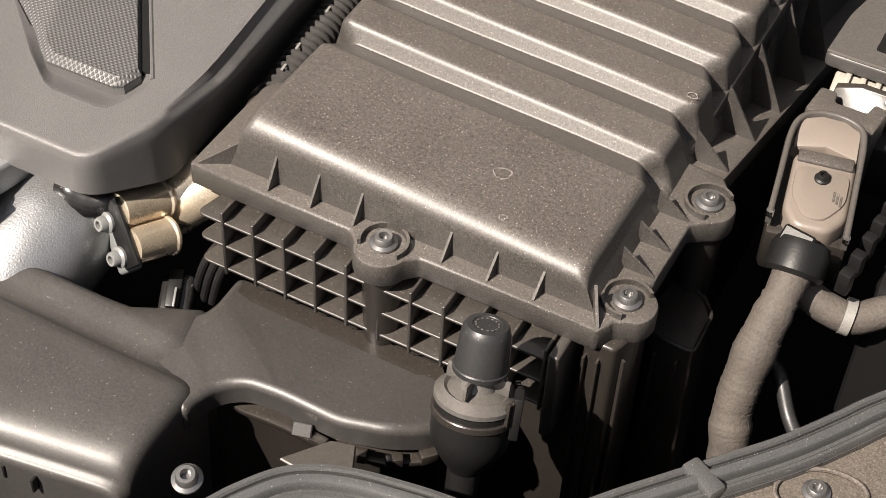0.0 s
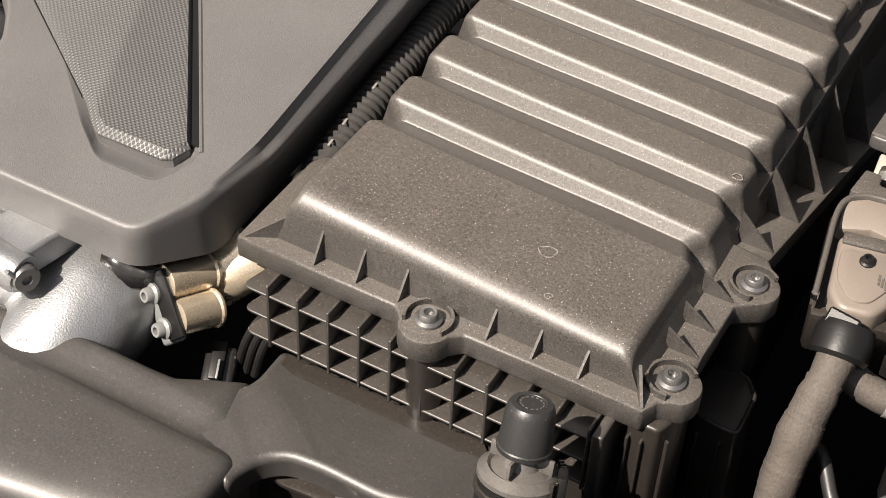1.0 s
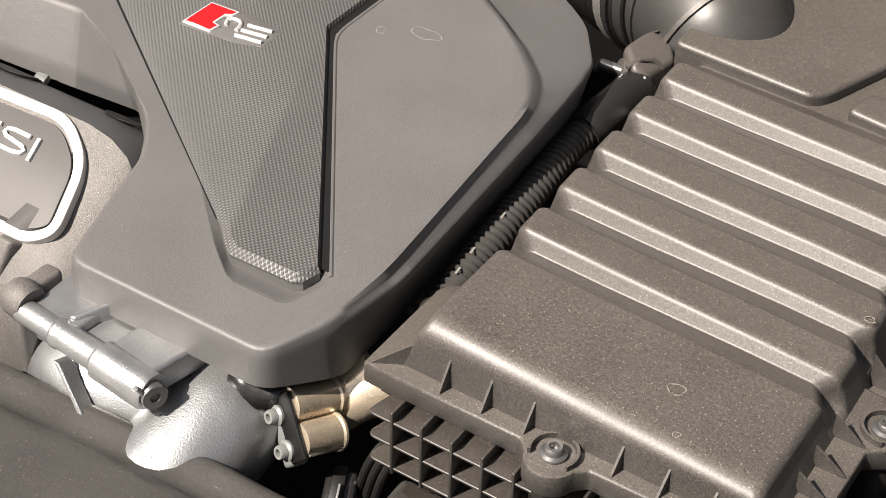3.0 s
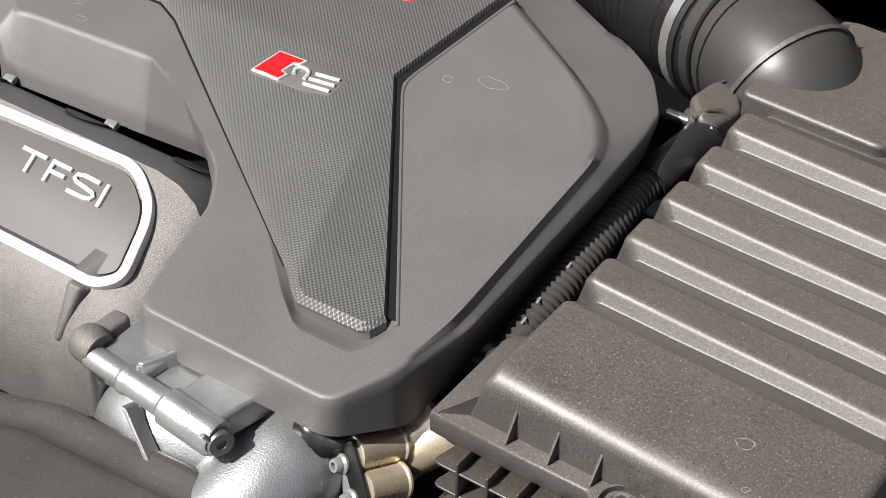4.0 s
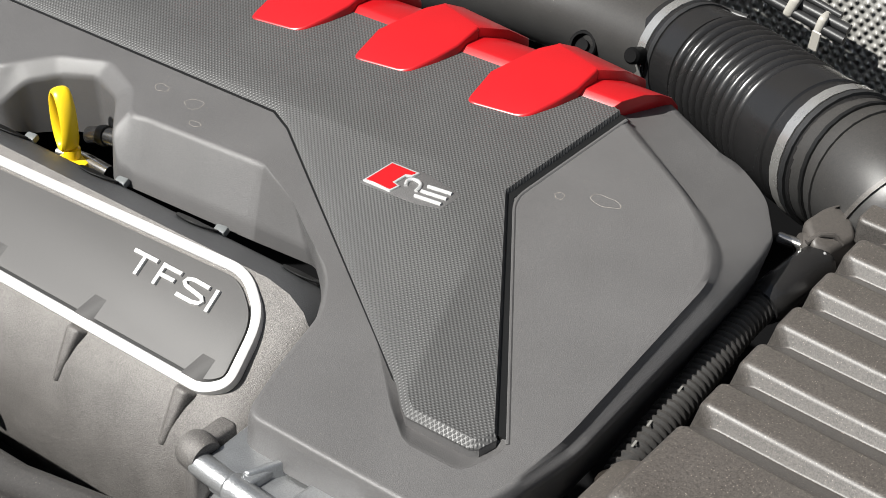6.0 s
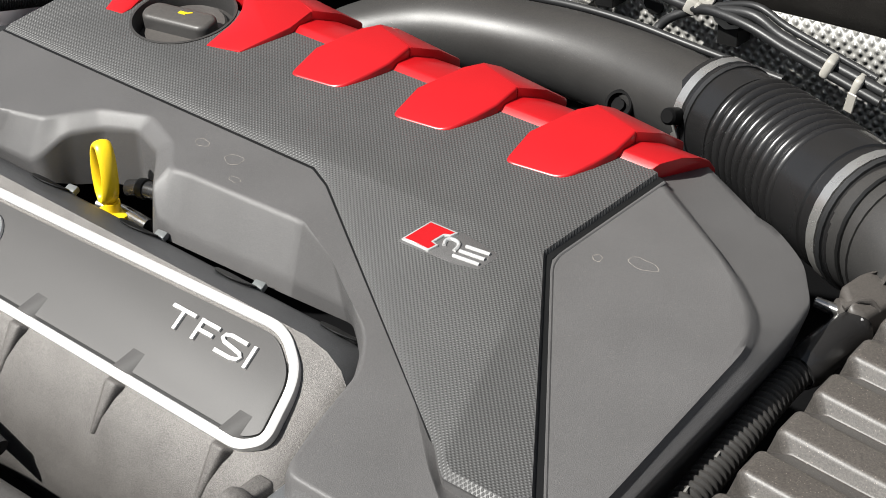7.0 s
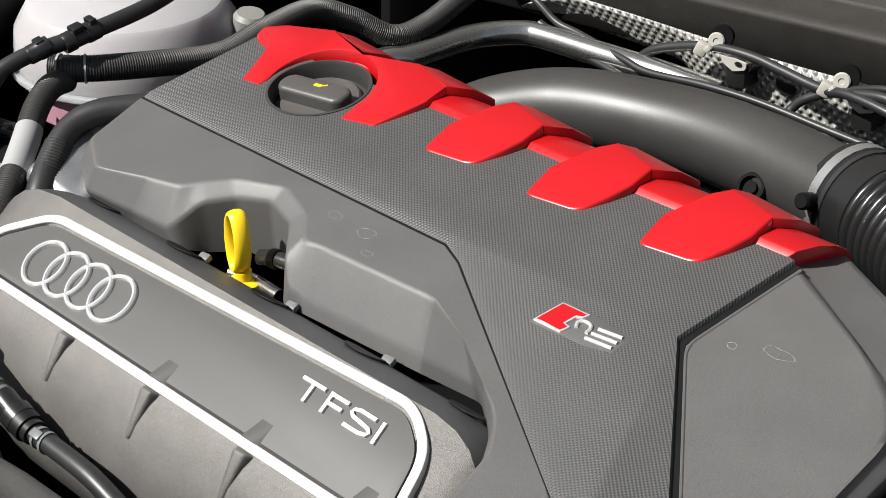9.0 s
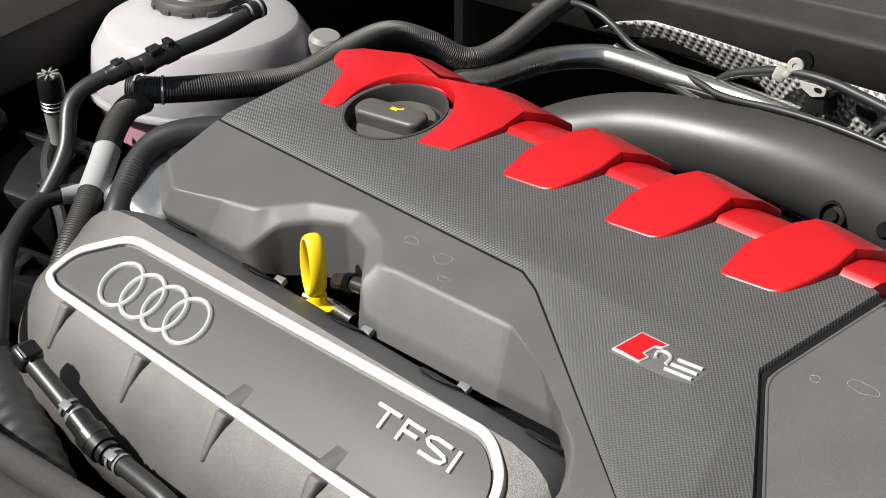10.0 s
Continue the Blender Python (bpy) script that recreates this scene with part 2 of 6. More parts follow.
def sweep(line, radii, seg=14, bm=None, squash=1.0, caps=True):
    """A tube along a line with a radius at every point."""
    bm = bm or bmesh.new()
    rings, side = [], None
    for i, p in enumerate(line):
        t = (line[min(i + 1, len(line) - 1)] - line[max(i - 1, 0)]).normalized()
        if side is None:
            side = t.cross(Vector((0, 0, 1)))
            side = side.normalized() if side.length > 0.1 else Vector((1, 0, 0))
        side = (side - t * side.dot(t)).normalized()
        up = side.cross(t)
        r = radii[i] if isinstance(radii, (list, tuple)) else radii
        rings.append([bm.verts.new(p + side * (r * math.cos(a)) + up * (r * squash * math.sin(a)))
                      for a in (2 * math.pi * k / seg for k in range(seg))])
    for a, b in zip(rings, rings[1:]):
        for k in range(seg):
            bm.faces.new((a[k], a[(k + 1) % seg], b[(k + 1) % seg], b[k]))
    if caps:
        bm.faces.new(rings[0][::-1])
        bm.faces.new(rings[-1])
    return bm


def tube(pts, r, seg=14, n=8):
    return sweep(curve_points(pts, n), r, seg)


def corrugated(pts, r, pitch=0.004, depth=0.12, seg=14):
    line = even(curve_points(pts, 12), pitch / 4)
    wave = (1.0, 1.0, 1 - depth, 1 - depth)
    return sweep(line, [r * wave[i % 4] for i in range(len(line))], seg)


def lathe(profile, m=Matrix(), seg=28, bm=None):
    """A body of revolution from (radius, height) pairs, laid by m."""
    bm = bm or bmesh.new()
    rings = []
    for r, h in profile:
        if r < 1e-6:
            rings.append([bm.verts.new(m @ Vector((0, 0, h)))])
        else:
            rings.append([bm.verts.new(m @ Vector((r * math.cos(a), r * math.sin(a), h))) for a in
                          (2 * math.pi * k / seg for k in range(seg))])
    for a, b in zip(rings, rings[1:]):
        for k in range(seg):
            q = [a[k % len(a)], a[(k + 1) % len(a)], b[(k + 1) % len(b)], b[k % len(b)]]
            q = [v for i, v in enumerate(q) if v not in q[:i]]
            if len(q) > 2:
                bm.faces.new(q)
    for ring, flip in ((rings[0], True), (rings[-1], False)):
        if len(ring) > 2:
            bm.faces.new(ring[::-1] if flip else ring)
    return bm


def bevel(bm, width, segs=3, angle=25):
    edges = [e for e in bm.edges if len(e.link_faces) == 2 and e.calc_face_angle(0) > radians(angle)]
    bmesh.ops.bevel(bm, geom=edges, offset=width, segments=segs, profile=0.5, affect="EDGES", clamp_overlap=True)
    return bm


def block(size, m=Matrix(), b=0.0, segs=2, bm=None):
    """A box of that size, centred at m, with rounded edges."""
    one = bmesh.new()
    bmesh.ops.create_cube(one, size=1, matrix=Matrix.Diagonal((*size, 1)))
    if b:
        bevel(one, b, segs)
    bmesh.ops.transform(one, matrix=m, verts=one.verts)
    if bm is None:
        return one
    me = bpy.data.meshes.new("tmp")
    one.to_mesh(me)
    one.free()
    bm.from_mesh(me)
    bpy.data.meshes.remove(me)
    return bm


def loft(top, bottom, b=0.0, segs=3, angle=25):
    """A solid between two outlines of equal length."""
    bm = bmesh.new()
    t = [bm.verts.new(p) for p in top]
    u = [bm.verts.new(p) for p in bottom]
    n = len(t)
    for i in range(n):
        bm.faces.new((t[i], t[(i + 1) % n], u[(i + 1) % n], u[i]))
    bm.faces.new(t)
    bm.faces.new(u[::-1])
    bmesh.ops.recalc_face_normals(bm, faces=bm.faces)
    if b:
        bevel(bm, b, segs, angle)
    return bm


def prism(outline, z0, z1, b=0.0, segs=3, angle=25):
    """An outline (x, y) raised from z0 to z1; either may be a function of x and y."""
    f0 = z0 if callable(z0) else lambda x, y: z0
    f1 = z1 if callable(z1) else lambda x, y: z1
    return loft([(x, y, f1(x, y)) for x, y in outline], [(x, y, f0(x, y)) for x, y in outline], b, segs, angle)


def inset(outline, dists):
    """A counterclockwise outline with each edge moved inwards by its own distance."""
    k, out = len(outline), []
    for i in range(k):
        p0, p1, p2 = (Vector(outline[j % k]).to_2d() for j in (i - 1, i, i + 1))
        u, v = (p1 - p0).normalized(), (p2 - p1).normalized()
        nu, nv = Vector((-u.y, u.x)), Vector((-v.y, v.x))
        a, b = dists[(i - 1) % k], dists[i]
        det = u.x * v.y - u.y * v.x
        if abs(det) < 0.15:
            q = p1 + (nu * a + nv * b) / 2
        else:
            r0, r1 = p1 + nu * a, p1 + nv * b
            q = r0 + u * (((r1 - r0).x * v.y - (r1 - r0).y * v.x) / det)
        out.append((q.x, q.y))
    return out


def pillow(outline, top, r, depth, n=5):
    """A body with a rounded rim: an outline, the height of its top, the rim's radius and the depth of its wall."""
    area = sum(a[0] * b[1] - b[0] * a[1] for a, b in zip(outline, outline[1:] + outline[:1]))
    pts = [Vector(p).to_2d() for p in (outline if area > 0 else outline[::-1])]
    k = len(pts)
    nrm = []
    for i in range(k):
        d = (pts[(i + 1) % k] - pts[i - 1]).normalized()
        nrm.append(Vector((-d.y, d.x)))
    bm = bmesh.new()
    rings = [[bm.verts.new((p.x, p.y, top(p.x, p.y) - depth)) for p in pts]]
    for j in range(n + 1):
        a = math.pi / 2 * j / n
        rings.append([bm.verts.new((p.x + q.x * r * (1 - math.cos(a)), p.y + q.y * r * (1 - math.cos(a)), top(p.x, p.y) - r * (1 - math.sin(a)))) for p, q in zip(pts, nrm)])
    for a, b in zip(rings, rings[1:]):
        for i in range(k):
            bm.faces.new((a[i], a[(i + 1) % k], b[(i + 1) % k], b[i]))
    rim = [bm.edges.get((rings[-1][i - 1], rings[-1][i])) for i in range(k)]
    bmesh.ops.triangle_fill(bm, use_beauty=True, use_dissolve=False, edges=rim, normal=(0, 0, 1))
    return bm


def arc(cx, cy, r, a0, a1, n=8):
    return [(cx + r * math.cos(radians(a0 + (a1 - a0) * i / n)), cy + r * math.sin(radians(a0 + (a1 - a0) * i / n))) for i in range(n + 1)]


def soften(outline, r, n=5):
    """An outline with its corners rounded."""
    out, k = [], len(outline)
    for i in range(k):
        a, p, c = (Vector(outline[j % k]).to_2d() for j in (i - 1, i, i + 1))
        u, v = (a - p), (c - p)
        d = min(r, u.length * 0.45, v.length * 0.45)
        s, e = p + u.normalized() * d, p + v.normalized() * d
        for j in range(n + 1):
            t = j / n
            q = s * (1 - t) ** 2 + p * 2 * t * (1 - t) + e * t * t
            out.append((q.x, q.y))
    return out


def aim(p, d, roll=0.0):
    """A pose at p whose z axis points along d."""
    return Matrix.Translation(p) @ Vector(d).to_track_quat("Z", "Y").to_matrix().to_4x4() @ Matrix.Rotation(roll, 4, "Z")


def bolt(name, p, d, r, parent, mat, h=0.004, label=""):
    """A flanged screw with a star recess."""
    m = aim(p, d)
    bm = lathe([(r, 0), (r, h * 0.25), (r * 0.75, h * 0.45), (r * 0.68, h), (r * 0.6, h * 1.15), (r * 0.36, h * 1.15), (r * 0.30, h * 0.5), (0, h * 0.5)], m, 20)
    return part(name, bm, mat, parent, label)


# ---- setting ----
def slab(name, size, m, mat, label):
    return tagged(part(name, block(size, m, 0.0), mat), label, kind="structure")


slab("ground", (400, 400, 0.1), pose(0, 0, -0.95), CONCRETE, "grey concrete ground under the car")
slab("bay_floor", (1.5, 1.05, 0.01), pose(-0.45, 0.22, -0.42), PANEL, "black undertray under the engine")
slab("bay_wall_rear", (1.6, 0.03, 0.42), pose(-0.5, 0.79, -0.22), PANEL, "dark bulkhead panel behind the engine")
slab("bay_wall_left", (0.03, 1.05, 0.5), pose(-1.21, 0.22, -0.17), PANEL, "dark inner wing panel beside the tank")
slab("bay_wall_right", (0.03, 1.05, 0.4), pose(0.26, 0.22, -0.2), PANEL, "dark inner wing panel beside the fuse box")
slab("open_bonnet", (2.2, 0.03, 0.98), pose(-0.55, 0.80, 0.66, 6), LINER, "dark lined underside of the raised bonnet")
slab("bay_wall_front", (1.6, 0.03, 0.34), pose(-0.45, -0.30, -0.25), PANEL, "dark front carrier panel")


def bulkhead_beam():
    prof = [(0.612, -0.030), (0.600, -0.004), (0.594, 0.026), (0.600, 0.031), (0.632, 0.037), (0.642, 0.070), (0.660, 0.076), (0.74, 0.11), (0.74, -0.03), (0.66, -0.032)]
    bm = loft([(0.25, y, z + 0.072) for y, z in prof], [(-1.20, y, z - 0.036) for y, z in prof], 0.003, 2)
    return tagged(part("bay_beam", bm, BEAM), "dark folded bulkhead beam above the heat shield", kind="structure")


bulkhead_beam()


# ---- air filter box ----
LID_L, LID_R, LID_H = -0.186, -0.009, 0.0285
PITCH, CREST = 0.0388, 0.0655


def lid_scale(x):
    return 1.0 - 0.35 * (x - LID_L) / (LID_R - LID_L)


def rim_drop(y):
    return -0.33 * max(0.0, y - 0.088)


def lid_bm():
    """The ribbed lid: stations along y, each a rounded bridge from wall to wall; its left wall drifts outwards to the rear."""
    st = [(-0.0130, 0.0005, 0), (-0.0125, 0.010, 0), (-0.0120, 0.0160, 0)]
    r = 0.0110
    for a in (8, 20, 32, 44, 56, 68, 80, 90):
        st.append((-0.0118 + r * (1 - math.cos(radians(a))), LID_H - r * (1 - math.sin(radians(a))), 0))
    d = 0.0088
    for k in range(5):
        c = CREST + PITCH * k
        for dy, f in ((-0.0140, 0), (-0.0132, 0.015), (-0.0060, 0.46), (0.0010, 0.92), (0.0015, 0.965), (0.0019, 0.995), (0.0023, 0.995), (0.0027, 0.955), (0.0031, 0.88), (0.0056, 0.30), (0.0063, 0.17), (0.0071, 0.08), (0.0081, 0.025), (0.0096, 0)):
            st.append((c + dy, LID_H, d * f))
    low = CREST + PITCH * 5
    st += [(low - 0.0140, LID_H, 0), (low - 0.0132, LID_H, d * 0.015), (low - 0.0060, LID_H, d * 0.46), (low + 0.0016, LID_H, d * 0.95), (low + 0.003, LID_H, d), (0.39, LID_H, d), (0.402, 0.012, 0), (0.403, 0.0005, 0)]
    bm = bmesh.new()
    rows = []
    for y, h, g in st:
        cs = []
        for side, xw in ((1, LID_L - 0.034 * max(0.0, y - 0.06)), (-1, LID_R)):
            hh = (h - g) * lid_scale(xw)
            rr = min(0.006, hh * 0.45)
            top = xw + side * (0.006 * h / LID_H + g * 0.75)
            base = rim_drop(y) if side < 0 else 0.0
            pts = []
            for v in (0, 0.15, 0.3, 0.45, 0.6, 0.8):
                k = max(0.0, min(1.0, (v - 0.10) / 0.6))
                pts.append((xw + side * (0.006 * h / LID_H * v + g * 0.75 * k * k * (3 - 2 * k)), base + (hh - rr - base) * v))
            for a in (0, 15, 30, 45, 60, 75, 90):
                pts.append((top + side * rr * (1 - math.cos(radians(a))), hh - rr * (1 - math.sin(radians(a)))))
            cs.append(pts)
        line = cs[0] + [(-0.13, None), (-0.0975, None), (-0.06, None)] + cs[1][::-1]
        rows.append([bm.verts.new((x, y, (h - g) * lid_scale(x) if z is None else z)) for x, z in line])
    for a, b in zip(rows, rows[1:]):
        for i in range(len(a) - 1):
            bm.faces.new((a[i], a[i + 1], b[i + 1], b[i]))
    return bm


def airbox():
    t = thing("air_filter_box", "dusty black plastic air filter box with a ribbed lid", "air filter box")
    part("lid", lid_bm(), BOX, t, "ribbed dusty lid", sharp=50, flat=True)
    zs = lambda x, y: LID_H * lid_scale(x)
    for p in ([(-0.1955, 0.2640), (-0.1130, 0.2640), (-0.1060, 0.2720), (-0.0640, 0.4000), (-0.1480, 0.4000), (-0.1560, 0.3700), (-0.1760, 0.3280), (-0.1900, 0.3000), (-0.1955, 0.2900)], [(-0.0930, 0.2650), (-0.0220, 0.2600), (-0.0220, 0.2800), (-0.0880, 0.2890)],
              [(-0.0780, 0.3060), (-0.0200, 0.3000), (-0.0200, 0.3300), (-0.0700, 0.3380)]):
        part("lid_pad", pillow(soften(p, 0.005, 4), zs, 0.0030, 0.016, 4), BOX, t, "raised flat field of the lid", sharp=60, flat=True)
    edge = [(-0.2025, -0.0215), (-0.120, -0.0215)] + arc(-0.103, -0.0235, 0.0125, 195, 345, 12) + [(-0.086, -0.0215), (-0.0035, -0.0215)]
    edge += [(0.0, -0.0125)] + arc(0.0012, 0.0, 0.0122, -50, 65, 10) + [(0.0058, 0.02), (0.0058, 0.056)]
    edge += arc(0.0085, 0.0723, 0.0118, -55, 55, 10) + [(0.008, 0.092), (-0.012, 0.094), (-0.012, 0.41), (-0.189, 0.41), (-0.189, 0.052), (-0.200, 0.046), (-0.203, 0.040), (-0.203, 0.016)]
    part("flange", prism(edge, -0.0125, 0.0, 0.0016, 2), BOX, t, "flat rim with screw lugs", sharp=40)
    part("side_rim", loft([(-0.013, 0.088, 0), (0.008, 0.088, 0), (0.0095, 0.41, rim_drop(0.41)), (-0.013, 0.41, rim_drop(0.41))],
                          [(-0.013, 0.088, -0.012), (0.008, 0.088, -0.012), (0.0095, 0.41, rim_drop(0.41) - 0.012), (-0.013, 0.41, rim_drop(0.41) - 0.012)], 0.0015, 2), BOX, t)
    part("rear_lug", prism(arc(-0.1985, 0.0360, 0.0105, 90, 270, 10) + [(-0.185, 0.0255), (-0.185, 0.0465)], -0.022, -0.0075, 0.001, 2), BOXLOW, t)
    bolt("screw", (-0.1965, 0.0360, -0.0072), (0, 0, 1), 0.0060, t, STEEL_DARK, 0.0042, "dark steel star-socket screw")
    for x, y in ((-0.103, -0.022), (0.0, 0.0), (0.008, 0.0723)):
        w = bmesh.new()
        a0 = {(-0.103, -0.022): -30}.get((x, y), 40)
        ring = [(0.0098, 0), (0.0112, 0), (0.0112, 0.003), (0.0098, 0.003)]
        rows = []
        for k in range(19):
            a = radians(a0 + 240 * k / 18)
            rows.append([w.verts.new((x + r * math.cos(a), y + r * math.sin(a), z)) for r, z in ring])
        for p, q in zip(rows, rows[1:]):
            for i in range(4):
                w.faces.new((p[i], p[(i + 1) % 4], q[(i + 1) % 4], q[i]))
        w.faces.new(rows[0][::-1])
        w.faces.new(rows[-1])
        part("screw_collar", w, BOX, t)
        bolt("screw", (x, y, 0.0005), (0, 0, 1), 0.0062, t, STEEL_DARK, 0.0042, "dark steel star-socket screw")
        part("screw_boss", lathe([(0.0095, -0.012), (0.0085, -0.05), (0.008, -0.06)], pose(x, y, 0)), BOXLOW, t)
    # gussets between lid wall and rim
    def gusset(a, b, c, th):
        n = Vector(th) / 2
        return loft([Vector(p) + n for p in (a, b, c)], [Vector(p) - n for p in (a, b, c)])
    for i in range(7):
        x = -0.162 + 0.0215 * i
        if i == 3:
            continue
        hgt = 0.017 * lid_scale(x) * (0.6 if i == 3 else 1)
        part("gusset", gusset((x, -0.0115, hgt), (x, -0.0115, -0.001), (x - 0.001, -0.0195, 0.0005), (0.0011, 0, 0)), BOX, t)
    part("gusset", gusset((-0.183, -0.010, 0.012), (-0.183, -0.010, -0.001), (-0.199, -0.0195, 0.0005), (0.0006, -0.0012, 0)), BOX, t)
    part("gusset", gusset((-0.0115, -0.009, 0.012), (-0.0115, -0.009, -0.001), (-0.0045, -0.0200, 0.0005), (0.0012, 0.0006, 0)), BOX, t)
    for y, zt in ((0.018, 0.011), (0.036, 0.011), (0.057, 0.012), (0.1013, 0.013), (0.1442, 0.009), (0.1887, 0.004), (0.2370, -0.002), (0.281, -0.010)):
        part("gusset", gusset((-0.0105, y, zt), (-0.0105, y, rim_drop(y) - 0.001), (0.0045 if y < 0.09 else 0.0066, y, rim_drop(y) + 0.0004), (0, 0.0012, 0)), BOX, t)
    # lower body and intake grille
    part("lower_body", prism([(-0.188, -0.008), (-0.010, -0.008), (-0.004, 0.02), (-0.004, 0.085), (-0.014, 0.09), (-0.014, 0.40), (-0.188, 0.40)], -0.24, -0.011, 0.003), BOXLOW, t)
    face = -0.0300
    for z in (-0.0190, -0.0335, -0.0480):
        part("slat", prism(soften([(-0.1950, face), (-0.0175, face), (-0.0175, -0.006), (-0.1890, -0.006)], 0.005), z - 0.0016, z, 0.0007, 3), GRILLE, t)
    for i in range(11):
        x = -0.1805 + 0.0159 * i
        part("upright", block((0.0016, 0.0225, 0.0390), pose(x, face + 0.0107, -0.0325), 0.0006, 3), GRILLE, t)
    part("end_post", block((0.0050, 0.024, 0.052), pose(-0.0165, face + 0.008, -0.0370), 0.0012, 3), GRILLE, t)
    part("corner_post", prism([(-0.010, -0.018), (0.004, -0.018), (0.008, -0.006), (0.008, 0.012), (-0.010, 0.012)], -0.2, -0.011, 0.002), BOXLOW, t)
    for x, y in ((-0.0085, -0.0190), (-0.0025, -0.0190), (0.0065, -0.0130)):
        part("post_rib", block((0.0014, 0.0030, 0.120), pose(x, y, -0.080, 0, 0, 0 if y < -0.015 else 60), 0.0004), BOXLOW, t)
    house = soften([(-0.0020, 0.0480), (0.0036, 0.0328), (0.0128, 0.0304), (0.0252, 0.0299), (0.0245, 0.0550), (0.0176, 0.0640), (0.0020, 0.0700)], 0.003, 3)
    part("side_housing", loft([(x, y, -0.048) for x, y in house], [(x * 1.15 + 0.004, y - 0.010, -0.24) for x, y in house], 0.0025, 3), BOXLOW, t, "black side housing")
    part("housing_rim", sweep([Vector((x, y, -0.0478)) for x, y in house], 0.0011, 8), BOXLOW, t)
    for x in (0.0085, 0.0190):
        part("housing_rib", block((0.0016, 0.0030, 0.070), pose(x, 0.0280, -0.090), 0.0005), BOXLOW, t)
    return t


STEEL_DARK = material("dark_screw_steel", (0.27, 0.265, 0.26), 0.32, metal=0.85, vary=0.2)
airbox()

# ---- engine cover ----
SLOPE0, SLOPE = 0.0135, 0.162


def ztop(x, y):
    return SLOPE0 + SLOPE * y


def cover():
    t = thing("engine_cover", "grey grained plastic engine cover with red trim", "engine cover")
    # outline of the top face, then where it falls to the shoulder and the lower edge
    rows = [
        ((-0.812, 0.243), (-0.820, 0.245, 0.030), (-0.822, 0.245, -0.03)),
        ((-0.814, 0.138), (-0.824, 0.138, 0.018), (-0.826, 0.138, -0.03)),
        ((-0.800, 0.084), (-0.806, 0.078, 0.010), (-0.806, 0.080, -0.012)),
        ((-0.7665, 0.064), (-0.776, 0.060, 0.004), (-0.783, 0.070, -0.012)),
        ((-0.7220, 0.0770), (-0.727, 0.066, 0.002), (-0.735, 0.070, -0.012)),
        ((-0.6990, 0.0830), (-0.6970, 0.0690, 0.0010), (-0.6900, 0.0715, -0.012)),
        ((-0.6920, 0.0930), (-0.6835, 0.0870, 0.0190), (-0.6845, 0.0900, -0.020)),
        ((-0.6753, 0.1095), (-0.6680, 0.1040, 0.0220), (-0.6690, 0.1075, -0.020)),
        ((-0.6407, 0.1223), (-0.6450, 0.1140, 0.0240), (-0.6460, 0.1180, -0.020)),
        ((-0.6070, 0.1105), (-0.6175, 0.1055, 0.0225), (-0.6200, 0.1085, -0.020)),
        ((-0.5900, 0.0935), (-0.5925, 0.0797, 0.0180), (-0.5970, 0.0810, -0.012)),
        ((-0.5850, 0.0905), (-0.5850, 0.0745, 0.0010), (-0.5880, 0.0735, -0.012)),
        ((-0.5760, 0.0925), (-0.5740, 0.0775, -0.0030), (-0.5750, 0.0755, -0.012)),
        ((-0.4837, 0.0969), (-0.480, 0.0825, -0.002), (-0.480, 0.080, -0.012)),
        ((-0.4429, 0.0817), (-0.432, 0.0800, 0.001), (-0.431, 0.0835, -0.012)),
        ((-0.4148, 0.0640), (-0.411, 0.0630, 0.008), (-0.409, 0.068, -0.020)),
        ((-0.3880, 0.0460), (-0.388, 0.0420, 0.008), (-0.385, 0.046, -0.020)),
        ((-0.3720, 0.0240), (-0.376, 0.0210, 0.004), (-0.371, 0.024, -0.020)),
        ((-0.3650, -0.0130), (-0.370, -0.0140, 0.000), (-0.371, -0.015, -0.018)),
        ((-0.3552, -0.0480), (-0.3562, -0.0492, 0.0010), (-0.3575, -0.0500, -0.0170)),
        ((-0.2386, -0.0474), (-0.2380, -0.0486, 0.0012), (-0.2385, -0.0497, -0.0155)),
        ((-0.2222, -0.0150), (-0.2205, -0.0156, 0.0050), (-0.2190, -0.0140, -0.024)),
        ((-0.2200, 0.0280), (-0.214, 0.0280, 0.008), (-0.225, 0.028, -0.03)),
        ((-0.2210, 0.1460), (-0.213, 0.1500, 0.024), (-0.229, 0.150, -0.03)),
        ((-0.2310, 0.1690), (-0.2165, 0.2120, 0.0285), (-0.230, 0.210, -0.03)),
        ((-0.2520, 0.1880), (-0.2400, 0.2450, 0.0332), (-0.248, 0.242, -0.03)),
        ((-0.2620, 0.1955), (-0.2680, 0.2630, 0.0360), (-0.270, 0.262, -0.03)),
        ((-0.2720, 0.2025), (-0.2811, 0.2650, 0.0370), (-0.284, 0.265, -0.03)),
        ((-0.3280, 0.2350), (-0.3180, 0.2840, 0.0400), (-0.322, 0.285, -0.03)),
        ((-0.3400, 0.2420), (-0.3320, 0.2920, 0.0405), (-0.336, 0.293, -0.03)),
        ((-0.3450, 0.2430), (-0.347, 0.3000, 0.036), (-0.347, 0.300, -0.03)),
    ]
    for x, y in [(-0.640, 0.243)] + arc(-0.710, 0.216, 0.0362, 42, -222, 20) + [(-0.780, 0.243)]:
        rows.append(((x, y), (x, y, ztop(x, y) - 0.012), (x, y, -0.03)))
    round_rows, k = [], len(rows)
